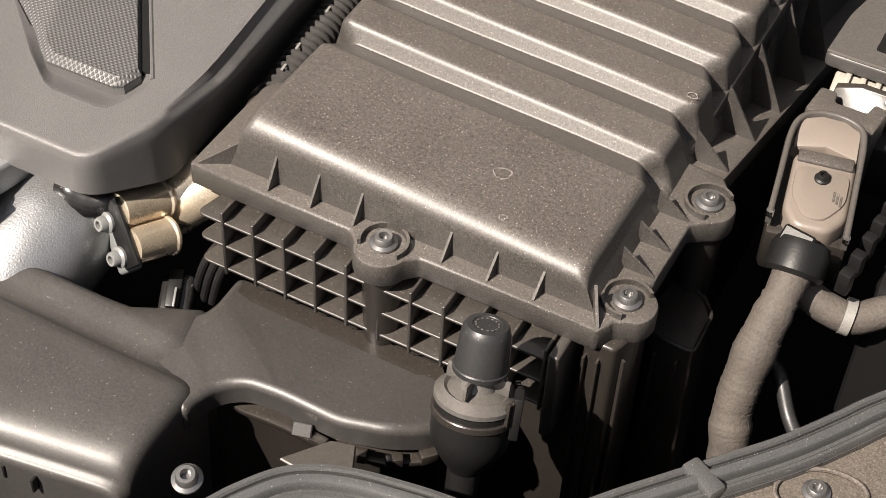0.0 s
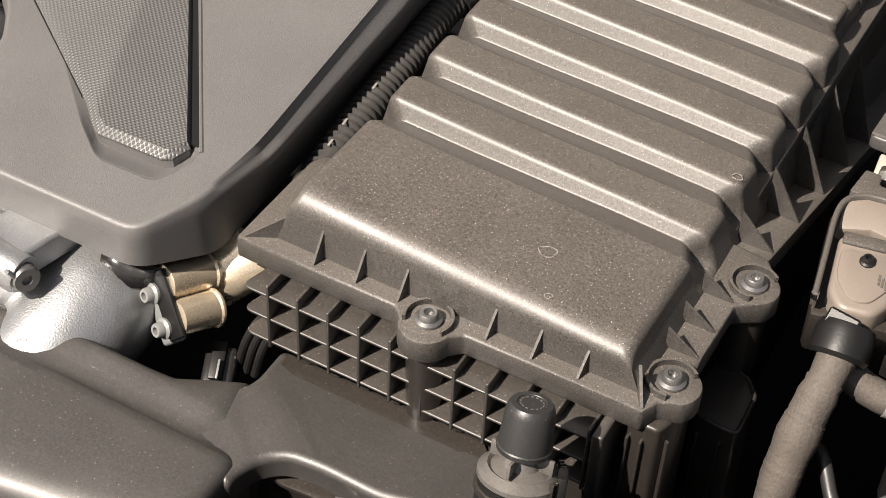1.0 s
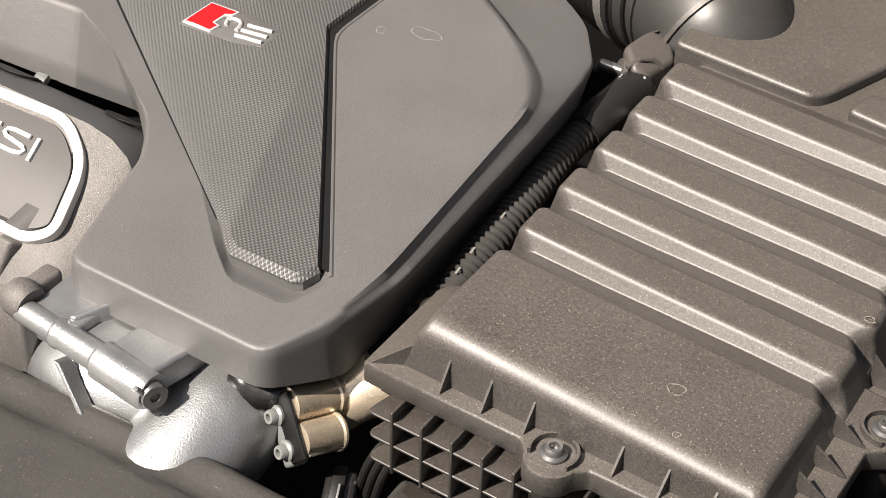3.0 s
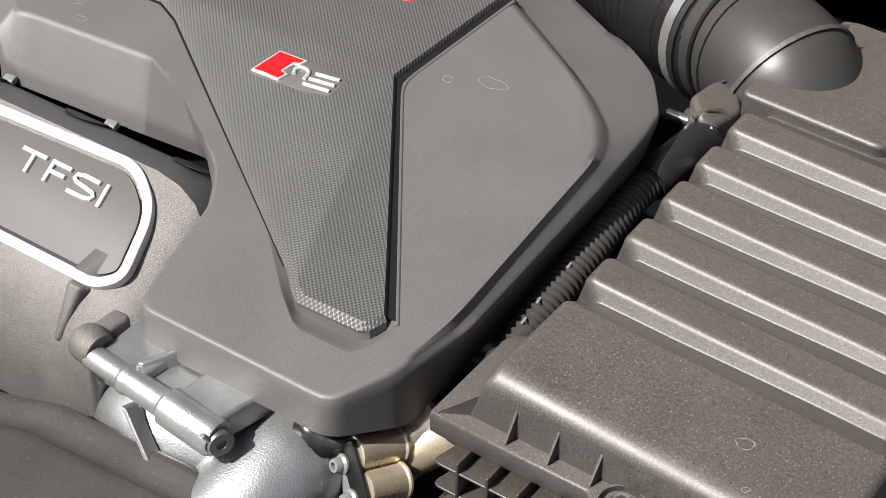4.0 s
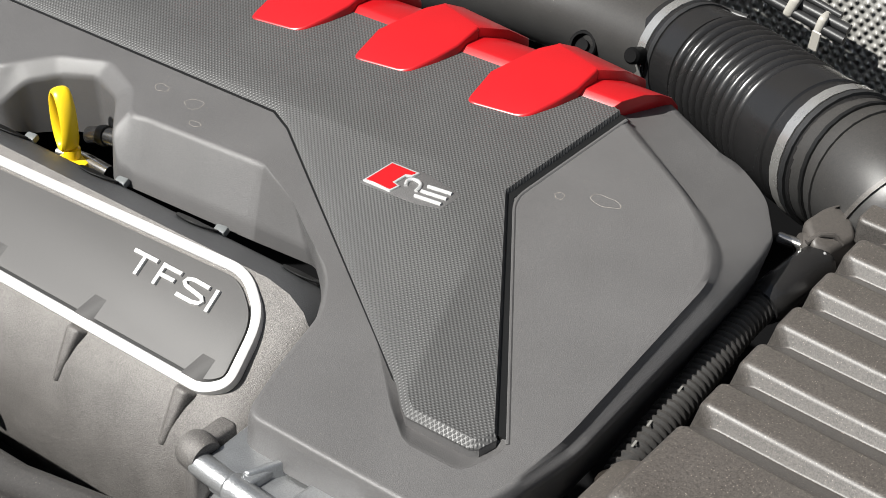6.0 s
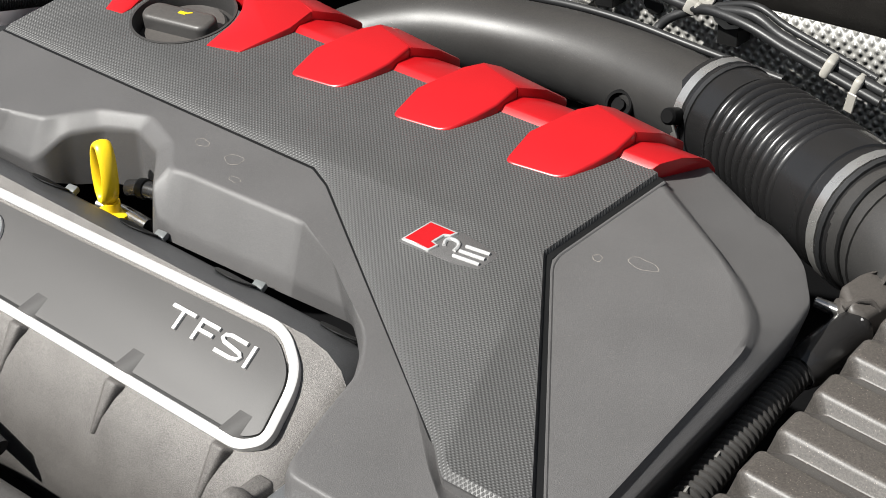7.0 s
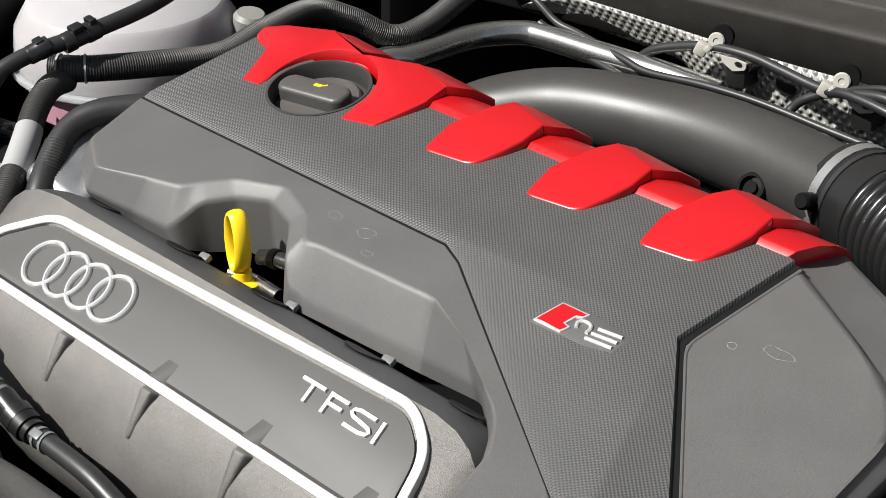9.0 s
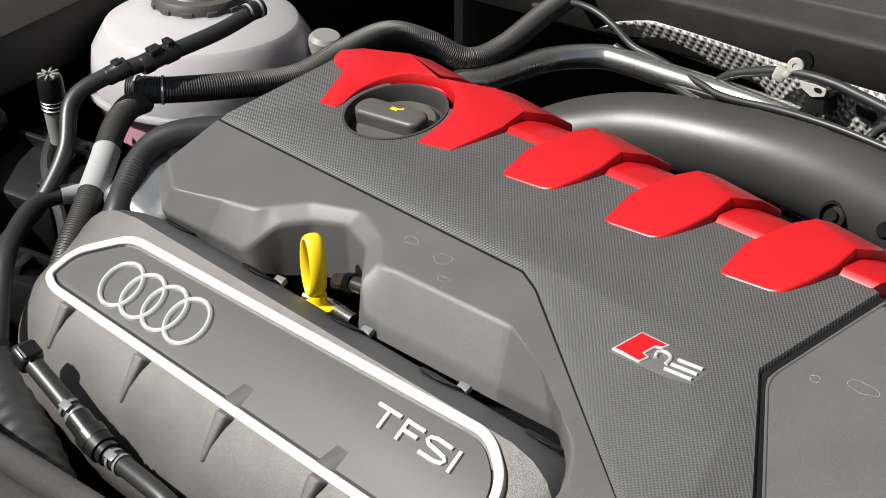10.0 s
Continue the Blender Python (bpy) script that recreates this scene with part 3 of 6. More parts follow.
    for i in range(k):
        if i == 0 or i >= 30:
            round_rows.append((rows[i], 21 < i < 30))
            continue
        flat = [[c for group in rows[j % k] for c in group] for j in (i - 1, i, i + 1)]
        a, p, c = (np.array(f) for f in flat)
        la, lc = np.linalg.norm((a - p)[:2]), np.linalg.norm((c - p)[:2])
        d = min(0.0085 if i > 14 else 0.0045, la * 0.45, lc * 0.45)
        s, e = p + (a - p) * d / la, p + (c - p) * d / lc
        for u in (0, 0.25, 0.5, 0.75, 1):
            q = s * (1 - u) ** 2 + p * 2 * u * (1 - u) + e * u * u
            round_rows.append((((q[0], q[1]), tuple(q[2:5]), tuple(q[5:8])), 21 < i < 30))
    bm = bmesh.new()
    rings = [[] for _ in range(10)]
    mix = lambda p, q, u: p + (q - p) * u
    for ((x, y), s, low), shelf in round_rows:
        top, s, low = Vector((x, y, ztop(x, y))), Vector(s), Vector(low)
        run = s - top
        out = Vector((run.x, run.y, 0))
        out = out.normalized() if out.length > 1e-5 else Vector((0, 0, 0))
        back = top - out * 0.0025
        back.z = ztop(back.x, back.y)
        if shelf:
            k = min(1.0, out.length and Vector((run.x, run.y)).length / 0.024)
            line = [back, top + out * 0.0022 * k - Vector((0, 0, 0.0007)), top + out * 0.0068 * k - Vector((0, 0, 0.0050)), top + out * 0.0100 * k - Vector((0, 0, 0.0064))]
            rim = s + Vector((0, 0, 0.001))
            line += [mix(rim, line[3], 0.5), mix(rim, line[3], 0.16), mix(rim, line[3], 0.03) - Vector((0, 0, 0.0006)), mix(s, low, 0.05) + out * 0.0010, mix(s, low, 0.16) + out * 0.0008]
        else:
            a = mix(top, s, min(0.3, 0.0030 / max(run.length, 1e-5)))
            b = mix(s, top, min(0.3, 0.0030 / max(run.length, 1e-5)))
            c = mix(s, low, min(0.4, 0.0030 / max((low - s).length, 1e-5)))
            soft = lambda p, q, r, u: p * (1 - u) ** 2 + q * 2 * u * (1 - u) + r * u * u
            line = [back, soft(back, top, a, 0.33), soft(back, top, a, 0.67), a, mix(a, b, 0.5), b, soft(b, s, c, 0.33), soft(b, s, c, 0.67), c]
        for ring, p in zip(rings, line + [low]):
            ring.append(bm.verts.new(p))
    n = len(round_rows)
    for p, q in zip(rings, rings[1:]):
        for i in range(n):
            bm.faces.new((p[i], p[(i + 1) % n], q[(i + 1) % n], q[i]))
    # the top face is open where the panel's tip dips into the shell
    dip = [(-0.3330, 0.0224), (-0.3095, 0.0016), (-0.2985, -0.0077), (-0.2890, -0.0145), (-0.2830, -0.0188), (-0.2769, -0.0209), (-0.2521, -0.0206), (-0.2478, -0.0192), (-0.2448, -0.0154), (-0.2395, -0.0031), (-0.2393, 0.0040), (-0.2700, 0.0200), (-0.3220, 0.0200)]
    foot = [(-0.3285, 0.0212), (-0.3050, 0.0050), (-0.2970, -0.0020), (-0.2930, -0.0050), (-0.2895, -0.0072), (-0.2850, -0.0072), (-0.2560, -0.0062), (-0.2520, -0.0060), (-0.2490, -0.0045), (-0.2450, 0.0040), (-0.2450, 0.0060), (-0.2700, 0.0190), (-0.3215, 0.0200)]
    hole = [bm.verts.new((x, y, ztop(x, y))) for x, y in dip]
    loop = [bm.edges.new((hole[i - 1], hole[i])) for i in range(len(hole))]
    outer = [bm.edges.get((rings[0][i - 1], rings[0][i])) for i in range(n)]
    bmesh.ops.triangle_fill(bm, use_beauty=True, use_dissolve=False, edges=outer + loop, normal=(0, -SLOPE, 1))
    bmesh.ops.recalc_face_normals(bm, faces=bm.faces)
    part("shell", bm, COVER, t, "grained grey shell", sharp=50, flat=True)
    bowl = bmesh.new()
    deep = (0.1, 0.35, 0.7, 1, 1, 1, 1, 1, 1, 0.8, 0.4, 1, 1)
    steps = ((-0.01, -0.0001), (0.05, 0.0001), (0.12, 0.0004), (0.20, 0.0009), (0.85, 0.0050), (1.0, 0.0056))
    levels = [[bowl.verts.new((x + (fx - x) * u, y + (fy - y) * u, ztop(x + (fx - x) * u, y + (fy - y) * u) - dz * k)) for (x, y), (fx, fy), k in zip(dip, foot, deep)] for u, dz in steps]
    for p, q in zip(levels, levels[1:]):
        for i in range(len(dip)):
            bowl.faces.new((p[i], p[(i + 1) % len(dip)], q[(i + 1) % len(dip)], q[i]))
    bowl.faces.new(levels[-1])
    part("tip_recess", bowl, COVER, t, sharp=28)
    # pad with woven relief, in a dark seam
    pad = [(-0.2530, -0.0079), (-0.2480, -0.0052), (-0.2445, 0.0036), (-0.3470, 0.1485), (-0.3350, 0.2400), (-0.345, 0.2425)] + arc(-0.710, 0.216, 0.0366, 42, -222, 20) + [(-0.806, 0.2425), (-0.8105, 0.1385),
           (-0.5120, 0.1385), (-0.4930, 0.1300), (-0.3060, 0.0050), (-0.2962, -0.0036), (-0.2892, -0.0086)]
    seam = [(-0.2470, 0.0060), (-0.2410, 0.0060), (-0.3428, 0.1480), (-0.3308, 0.2400), (-0.345, 0.2425)] + arc(-0.710, 0.216, 0.0366, 42, -222, 20) + [(-0.806, 0.2425), (-0.8115, 0.1371),
                   (-0.5123, 0.1371), (-0.4940, 0.1290), (-0.3115, 0.0082), (-0.2990, 0.0060)]
    part("pad_seam", prism(seam, lambda x, y: ztop(x, y) - 0.004, lambda x, y: ztop(x, y) + 0.0006), DARK, t)
    tip = [(-0.2530, -0.0074), (-0.2483, -0.0048), (-0.2448, 0.0036), (-0.2650, 0.0300), (-0.3055, 0.0062), (-0.2958, -0.0034), (-0.2890, -0.0083)]
    part("pad_wall", prism(tip, lambda x, y: ztop(x, y) - 0.010, lambda x, y: ztop(x, y) + 0.0002), COVER, t)
    wide = [0.0030, 0.0024, 0.0014, 0.0014] + [0.0] * (len(pad) - 12) + [0.001, 0.001, 0.0042, 0.0042, 0.0042, 0.004, 0.0040, 0.0036]
    inner = inset(pad, wide[:len(pad)])
    bm = bmesh.new()
    rings = [[bm.verts.new((x, y, ztop(x, y) + h)) for x, y in p] for p, h in ((pad, -0.0004), (pad, 0.0006), (inner, 0.0034))]
    for a, b in zip(rings, rings[1:]):
        for i in range(len(pad)):
            bm.faces.new((a[i], a[(i + 1) % len(pad)], b[(i + 1) % len(pad)], b[i]))
    bm.faces.new(rings[-1])
    part("pad", bm, KNURL, t, "dark woven-relief plastic panel")
    edge = soften([(-0.2390, 0.0042), (-0.3425, 0.1480), (-0.3305, 0.2390)], 0.010, 6)
    lip = [Vector((x, y, ztop(x, y) - 0.0006)) for x, y in [(-0.2390, 0.0042)] + edge[7:14] + [(-0.3305, 0.2390)]]
    part("pad_lip", sweep(lip, 0.0014, 10), COVER, t, "rounded edge beside the seam")
    # red trim: a bar with broad teeth
    zr = lambda y: ztop(0, y) + 0.004
    face = [(-0.5060, 0.2005, 0.0500), (-0.4670, 0.2053, 0.0508), (-0.4575, 0.2235, 0.0574), (-0.4520, 0.2377, 0.0620), (-0.4512, 0.2580, 0.0668), (-0.4867, 0.2688, 0.0686), (-0.4955, 0.2585, 0.0664), (-0.5078, 0.2280, 0.0590)]
    def rounded(pts, r, which):
        out = []
        for k, p in enumerate(pts):
            p, a, c = Vector(p), Vector(pts[k - 1]), Vector(pts[(k + 1) % len(pts)])
            if k not in which:
                out.append(p)
                continue
            s, e = p + (a - p).normalized() * r, p + (c - p).normalized() * r
            out += [s * (1 - u) ** 2 + p * 2 * u * (1 - u) + e * u * u for u in (0, 0.25, 0.5, 0.75, 1)]
        return out
    def tooth(dx):
        f = rounded(face, 0.0065, (0, 1))
        return loft([(p.x + dx, p.y, p.z) for p in f], [(p.x + dx, p.y, p.z - 0.016) for p in f], 0.0018, 3, 30)
    # dark plate under a tooth, drawn for the shadow line at its edge
    def gap(dx):
        g = soften([(-0.5082 + dx, 0.1985), (-0.4655 + dx, 0.2035), (-0.4555 + dx, 0.2230), (-0.4498 + dx, 0.2377), (-0.5110 + dx, 0.2300)], 0.006)
        return prism(g, lambda x, y: ztop(x, y), lambda x, y: ztop(x, y) + 0.0030)
    def hip(dx):
        top = [(-0.4885, 0.2680, 0.0682), (-0.4512, 0.2575, 0.0664), (-0.4450, 0.2800, 0.0590), (-0.4420, 0.2990, 0.0460), (-0.4840, 0.3040, 0.0460), (-0.4860, 0.2870, 0.0600)]
        return loft([(x + dx, y, z) for x, y, z in top], [(x + dx, y, z - 0.014) for x, y, z in top], 0.0012, 2, 12)
    bar = [(0.2375, 0.0480), (0.2392, 0.0548), (0.2450, 0.0590), (0.2600, 0.0590), (0.2760, 0.0535), (0.2900, 0.0455), (0.3000, 0.0360), (0.3040, 0.0200)]
    back = [(0.2560, 0.0560), (0.2590, 0.0590), (0.2640, 0.0580), (0.2760, 0.0535), (0.2900, 0.0455), (0.3000, 0.0360), (0.3040, 0.0200), (0.2560, 0.0300)]
    part("red_bar", loft([(-0.655, y, z) for y, z in back], [(-0.800, y, z) for y, z in back], 0.0010, 2, 20), RED, t, "glossy red trim bar behind the filler")
    bm = loft([(float(np.interp(y, (0.2375, 0.245, 0.255, 0.280, 0.304), (-0.343, -0.338, -0.333, -0.329, -0.332))), y, z) for y, z in bar], [(-0.656, y, z) for y, z in bar], 0.0010, 2, 20)
    part("red_bar", bm, RED, t, "glossy red trim bar")
    for k in range(3):
        part("red_tooth", tooth(0.088 * (k - 1)), RED, t, "glossy red trim tooth")
        part("trim_gap", gap(0.088 * (k - 1)), DARK, t)
    for dx in (-0.2633, -0.176, -0.088, 0.0, 0.088):
        part("red_hip", hip(dx), RED, t)
    ringp = [(-0.7657, 0.1919), (-0.7497, 0.1936)] + arc(-0.710, 0.216, 0.0412, 200, -5, 22) + [(-0.6676, 0.1960), (-0.6410, 0.2020), (-0.6330, 0.2235), (-0.6280, 0.2377), (-0.6272, 0.2580),
             (-0.6627, 0.2688), (-0.690, 0.2620), (-0.7090, 0.2580), (-0.7500, 0.2688), (-0.7890, 0.2560), (-0.8040, 0.2460), (-0.8010, 0.2363), (-0.7808, 0.2300)]
    part("red_tooth", prism(ringp, lambda x, y: zr(y) - 0.012, lambda x, y: zr(y) + 0.115 * max(0, y - 0.200), 0.0014, 2, 30), RED, t, "glossy red trim arching round the filler cap")
    # filler recess
    rec = lathe([(0.0362, -0.030), (0.0378, 0.0030), (0.0360, 0.0032), (0.0350, 0.0010), (0.0335, -0.0100), (0.0, -0.0100)], aim((-0.710, 0.216, ztop(0, 0.216) + 0.0010), (0, -SLOPE, 1)), 48)
    part("filler_recess", rec, PIPE, t, "round dark recess")
    # badge of plain slanted blocks
    def level(h):
        return lambda x, y: ztop(x, y) + h + 0.0009
    part("badge_backing", prism(soften([(-0.4217, 0.1105), (-0.4167, 0.1351), (-0.3943, 0.1361), (-0.3657, 0.1318), (-0.3679, 0.1167), (-0.3824, 0.1125)], 0.0012, 3), level(0), level(0.0027), 0.0004, 2), COVER, t, "smooth grey backing of the badge")
    block_red = [(-0.4200, 0.1122), (-0.4163, 0.1331), (-0.3966, 0.1335), (-0.3985, 0.1290), (-0.4020, 0.1275), (-0.4034, 0.1200), (-0.3990, 0.1190), (-0.4010, 0.1126)]
    part("badge_rim", prism(block_red, level(0), level(0.0038), 0.0003, 2), EMBLEM, t, "chrome badge rim")
    part("badge", prism(inset(block_red[::-1], [0.0010] * 8), level(0), level(0.0040), 0.0002, 1), RED, t, "red slanted badge block")
    bars = ([(-0.3968, 0.1212), (-0.3985, 0.1250), (-0.3965, 0.1277), (-0.3925, 0.1277), (-0.3897, 0.1255), (-0.3890, 0.1205)], [(-0.3858, 0.1272), (-0.3780, 0.1281), (-0.3705, 0.1290)],
            [(-0.3864, 0.1222), (-0.3783, 0.1231), (-0.3702, 0.1240)], [(-0.3870, 0.1172), (-0.3785, 0.1181), (-0.3700, 0.1190)])
    for bar_line in bars:
        part("badge_bar", sweep(curve_points([(x, y, ztop(x, y) + 0.0040) for x, y in bar_line], 4), 0.00115, 10), EMBLEM, t, "slanted chrome badge bar")
    return t


cover()


def oil_cap():
    m = aim((-0.710, 0.216, ztop(0, 0.216)), (0, -SLOPE, 1))
    t = thing("oil_filler_cap", "black plastic oil filler cap with a raised grip", "cap")
    part("cap_body", lathe([(0.0290, -0.0092), (0.0290, -0.0060), (0.0275, -0.0045), (0.0, -0.0045)], m, 36), CAPGREY, t)
    grip = [(-0.029, -0.005), (-0.024, -0.011), (0.024, -0.011), (0.029, -0.006), (0.029, 0.005), (0.024, 0.010), (-0.024, 0.010), (-0.029, 0.004)]
    g = pillow(soften(grip, 0.004, 4), lambda x, y: 0.006, 0.0035, 0.012, 4)
    bmesh.ops.transform(g, matrix=m @ pose(-0.001, -0.003, 0, 0, 0, 10), verts=g.verts)
    part("grip", g, CAPGREY, t, sharp=60)
    q = m @ pose(0.000, -0.003, 0.0060, 0, 0, 10)
    part("oil_mark", block((0.0062, 0.0030, 0.0006), q @ pose(0.001, 0.002, 0)), YELLOW, t, "small yellow oil mark")
    part("oil_mark", block((0.0046, 0.0013, 0.0006), q @ pose(0.0058, 0.0034, 0, 0, 0, 35)), YELLOW, t, "small yellow oil mark")


oil_cap()


# ---- intake manifold ----
M0, MS = -0.019, 0.62


def on_plate(x, y, lift=0.0):
    n = Vector((0, -MS, 1)).normalized()
    return Vector((x, y, M0 + MS * y)) + n * lift


def manifold():
    t = thing("intake_manifold", "grey cast intake manifold with a plate in a bright frame", "manifold")
    prof = [(0.066, -0.060), (0.0735, -0.0170), (0.0710, -0.0100), (0.0635, -0.0046), (0.0545, 0.0006), (0.0455, 0.0048), (0.0395, 0.0066), (0.010, -0.0128), (-0.020, -0.0314), (-0.028, -0.039),
            (-0.036, -0.050), (-0.046, -0.072), (-0.050, -0.100), (-0.046, -0.130), (-0.02, -0.150), (0.03, -0.150)]
    xs = [(-0.832, 0.45), (-0.829, 0.62), (-0.823, 0.76), (-0.813, 0.88), (-0.798, 0.96), (-0.775, 1), (-0.7, 1), (-0.6, 1), (-0.5, 1), (-0.425, 1), (-0.408, 0.96), (-0.396, 0.88), (-0.388, 0.76), (-0.383, 0.62), (-0.381, 0.45)]
    bm = bmesh.new()
    rows = []
    cy, cz = 0.012, -0.060
    for x, s in xs:
        rows.append([bm.verts.new((x, cy + (y - cy) * s, cz + (z - cz) * s)) for y, z in prof])
    n = len(prof)
    for a, b in zip(rows, rows[1:]):
        for i in range(n):
            bm.faces.new((a[i], a[(i + 1) % n], b[(i + 1) % n], b[i]))
    bm.faces.new(rows[0][::-1])
    bm.faces.new(rows[-1])
    bmesh.ops.subdivide_edges(bm, edges=bm.edges[:], cuts=1, smooth=0.6, use_grid_fill=True)
    # faces that slope rearwards get a darker colour for their shade
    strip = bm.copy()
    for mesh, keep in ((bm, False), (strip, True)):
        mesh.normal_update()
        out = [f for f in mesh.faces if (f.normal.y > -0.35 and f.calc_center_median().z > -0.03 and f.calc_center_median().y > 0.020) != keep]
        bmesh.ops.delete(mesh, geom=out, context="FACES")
    part("casting", bm, MANIFOLD, t, "rough grey casting", sharp=70)
    part("rear_strip", strip, SHADED_CAST, t, "rear strip of the casting, shade put into a darker blue-grey", sharp=70)
    outer = soften([(-0.806, -0.0160), (-0.800, 0.0060), (-0.764, 0.0310), (-0.436, 0.0400), (-0.410, 0.0230), (-0.402, -0.0120), (-0.416, -0.0215), (-0.790, -0.0220)], 0.013, 6)
    c = Vector((-0.605, 0.008))
    def shrink(p, w):
        out, k = [], len(p)
        for i in range(k):
            a, b, d = (Vector(p[j % k]) for j in (i - 1, i, i + 1))
            tn = (d - a).normalized()
            nn = Vector((-tn.y, tn.x))
            if nn.dot(c - b) < 0:
                nn = -nn
            out.append((b.x + nn.x * w, b.y + nn.y * w * 0.85))
        return out
    inner = shrink(outer, 0.0058)
    fr = bmesh.new()
    k = len(outer)
    lo = [fr.verts.new(on_plate(x, y, -0.002)) for x, y in outer]
    o1 = [fr.verts.new(on_plate(x, y, 0.0030)) for x, y in outer]
    o2 = [fr.verts.new(on_plate(x, y, 0.0036)) for x, y in shrink(outer, 0.0008)]
    i2 = [fr.verts.new(on_plate(x, y, 0.0036)) for x, y in shrink(outer, 0.0052)]
    i1 = [fr.verts.new(on_plate(x, y, 0.0028)) for x, y in inner]
    li = [fr.verts.new(on_plate(x, y, -0.002)) for x, y in inner]
    for a, b in ((lo, o1), (o1, o2), (o2, i2), (i2, i1), (i1, li)):
        for i in range(k):
            fr.faces.new((a[i], a[(i + 1) % k], b[(i + 1) % k], b[i]))
    part("bright_frame", fr, SATIN, t, "bright satin frame")
    def flat(p, z0, z1, b=0.0):
        return loft([on_plate(x, y, z1) for x, y in p], [on_plate(x, y, z0) for x, y in p], b, 2)
    part("frame_gap", flat(shrink(outer, 0.0056), -0.002, 0.0004), DARK, t)
    plate = shrink(outer, 0.0078)
    part("plate", flat(plate, -0.002, 0.0019, 0.0006), PLATE, t, "smooth grey nameplate")
    # letters
    cy0, up = 0.0123, 0.0116
    def stroke(pts, w):
        """A bar of letter stroke along points (x, height 0 to 1) of the plate."""
        line = [Vector((x, cy0 + up * v, 0)) for x, v in pts]
        bm = bmesh.new()
        rows = []
        for i, p in enumerate(line):
            d = (line[min(i + 1, len(line) - 1)] - line[max(i - 1, 0)]).normalized()
            s = Vector((-d.y, d.x, 0)) * (w / 2)
            s.y *= 0.85
            rows.append([bm.verts.new(on_plate(q.x, q.y, h)) for q, h in ((p - s, 0.001), (p - s * 0.9, 0.0036), (p + s * 0.9, 0.0036), (p + s, 0.001))])
        for a, b in zip(rows, rows[1:]):
            for k in range(4):
                bm.faces.new((a[k], a[(k + 1) % 4], b[(k + 1) % 4], b[k]))
        bm.faces.new(rows[0][::-1])
        bm.faces.new(rows[-1])
        return bm
    w = 0.0025
    letters = {
        "letter_t": [[(-0.5100, 0.91), (-0.4915, 0.91)], [(-0.5007, 0.91), (-0.5000, 0.0)]],
        "letter_f": [[(-0.4860, 0.91), (-0.4725, 0.91)], [(-0.4860, 1.0), (-0.4852, 0.0)], [(-0.4860, 0.50), (-0.4740, 0.50)]],
        "letter_s": [[(-0.4510, 0.91), (-0.4630, 0.93), (-0.4672, 0.84), (-0.4680, 0.70), (-0.4655, 0.57), (-0.4585, 0.50), (-0.4520, 0.43), (-0.4500, 0.30), (-0.4512, 0.16), (-0.4560, 0.08), (-0.4680, 0.09)]],
        "letter_i": [[(-0.4452, 1.0), (-0.4442, 0.0)]],
    }
    for name, strokes in letters.items():
        bm = bmesh.new()
        for k, s in enumerate(strokes):
            one = stroke(s, w)
            if k:
                bmesh.ops.translate(one, vec=(0, 0, 0.00005 * k), verts=one.verts)
            me = bpy.data.meshes.new("tmp")
            one.to_mesh(me)
            one.free()
            bm.from_mesh(me)
            bpy.data.meshes.remove(me)
        part(name, bm, SATIN, t, "raised silver letter")
    # ring emblem
    for i in range(4):
        p = on_plate(-0.7388 + 0.0228 * i, 0.0030 + 0.0009 * i, 0.0034)
        m = aim(p, (0, -MS, 1))
        tor = bmesh.new()
        rows = []
        for a in range(40):
            u = 2 * math.pi * a / 40
            rows.append([tor.verts.new(m @ Vector(((0.0163 + r) * math.cos(u), (0.0163 + r) * math.sin(u), h))) for r, h in ((-0.0018, -0.0020), (-0.0015, 0.0006), (-0.0006, 0.0016), (0.0006, 0.0016), (0.0015, 0.0006), (0.0018, -0.0020))])
        for a in range(40):
            p0, p1 = rows[a], rows[(a + 1) % 40]
            for j in range(6):
                tor.faces.new((p0[j], p1[j], p1[(j + 1) % 6], p0[(j + 1) % 6]))
        part("emblem_ring", tor, EMBLEM, t, "chrome emblem ring")
    # runner fins across the lower frame edge
    def fin(x, ya, yb, w, h):
        a, b = on_plate(x - w, ya), on_plate(x + w, ya)
        c0, d0 = on_plate(x - w * 0.10, yb), on_plate(x + w * 0.95, yb)
        bm = bmesh.new()
        v = [bm.verts.new(p) for p in (a, b, d0, c0, on_plate(x - w * 0.5, ya, h), on_plate(x + w * 0.5, ya, h))]
        for f in ((0, 1, 5, 4), (1, 2, 5), (0, 4, 3), (4, 5, 2, 3), (0, 3, 2, 1)):
            bm.faces.new([v[i] for i in f])
        return bm
    for i in range(5):
        x = -0.772 + 0.085 * i
        if i > 1:
            part("fin", bevel(fin(x + 0.004, -0.0172, 0.0030, 0.0090, 0.0050), 0.0022, 4), PLATE, t, sharp=70)
        bm = loft([(x + 0.001, -0.0270, -0.0290), (x + 0.010, -0.0270, -0.0290), (x + 0.004, -0.0420, -0.0590), (x + 0.000, -0.0420, -0.0590)],
                  [(x - 0.007, -0.0150, -0.0360), (x + 0.015, -0.0150, -0.0360), (x + 0.004, -0.0320, -0.0680), (x - 0.004, -0.0320, -0.0680)], 0.0024, 3)
        part("fin", bm, MANIFOLD, t, sharp=60)
    # clips along the rear edge
    for i in range(5):
        x = -0.748 + 0.0845 * i
        part("clip", bevel(block((0.0085, 0.0060, 0.0050), pose(x, 0.0725, -0.0085, 20, 0, 8)), 0.0014, 2), TRANS, t, "small pale metal clip")
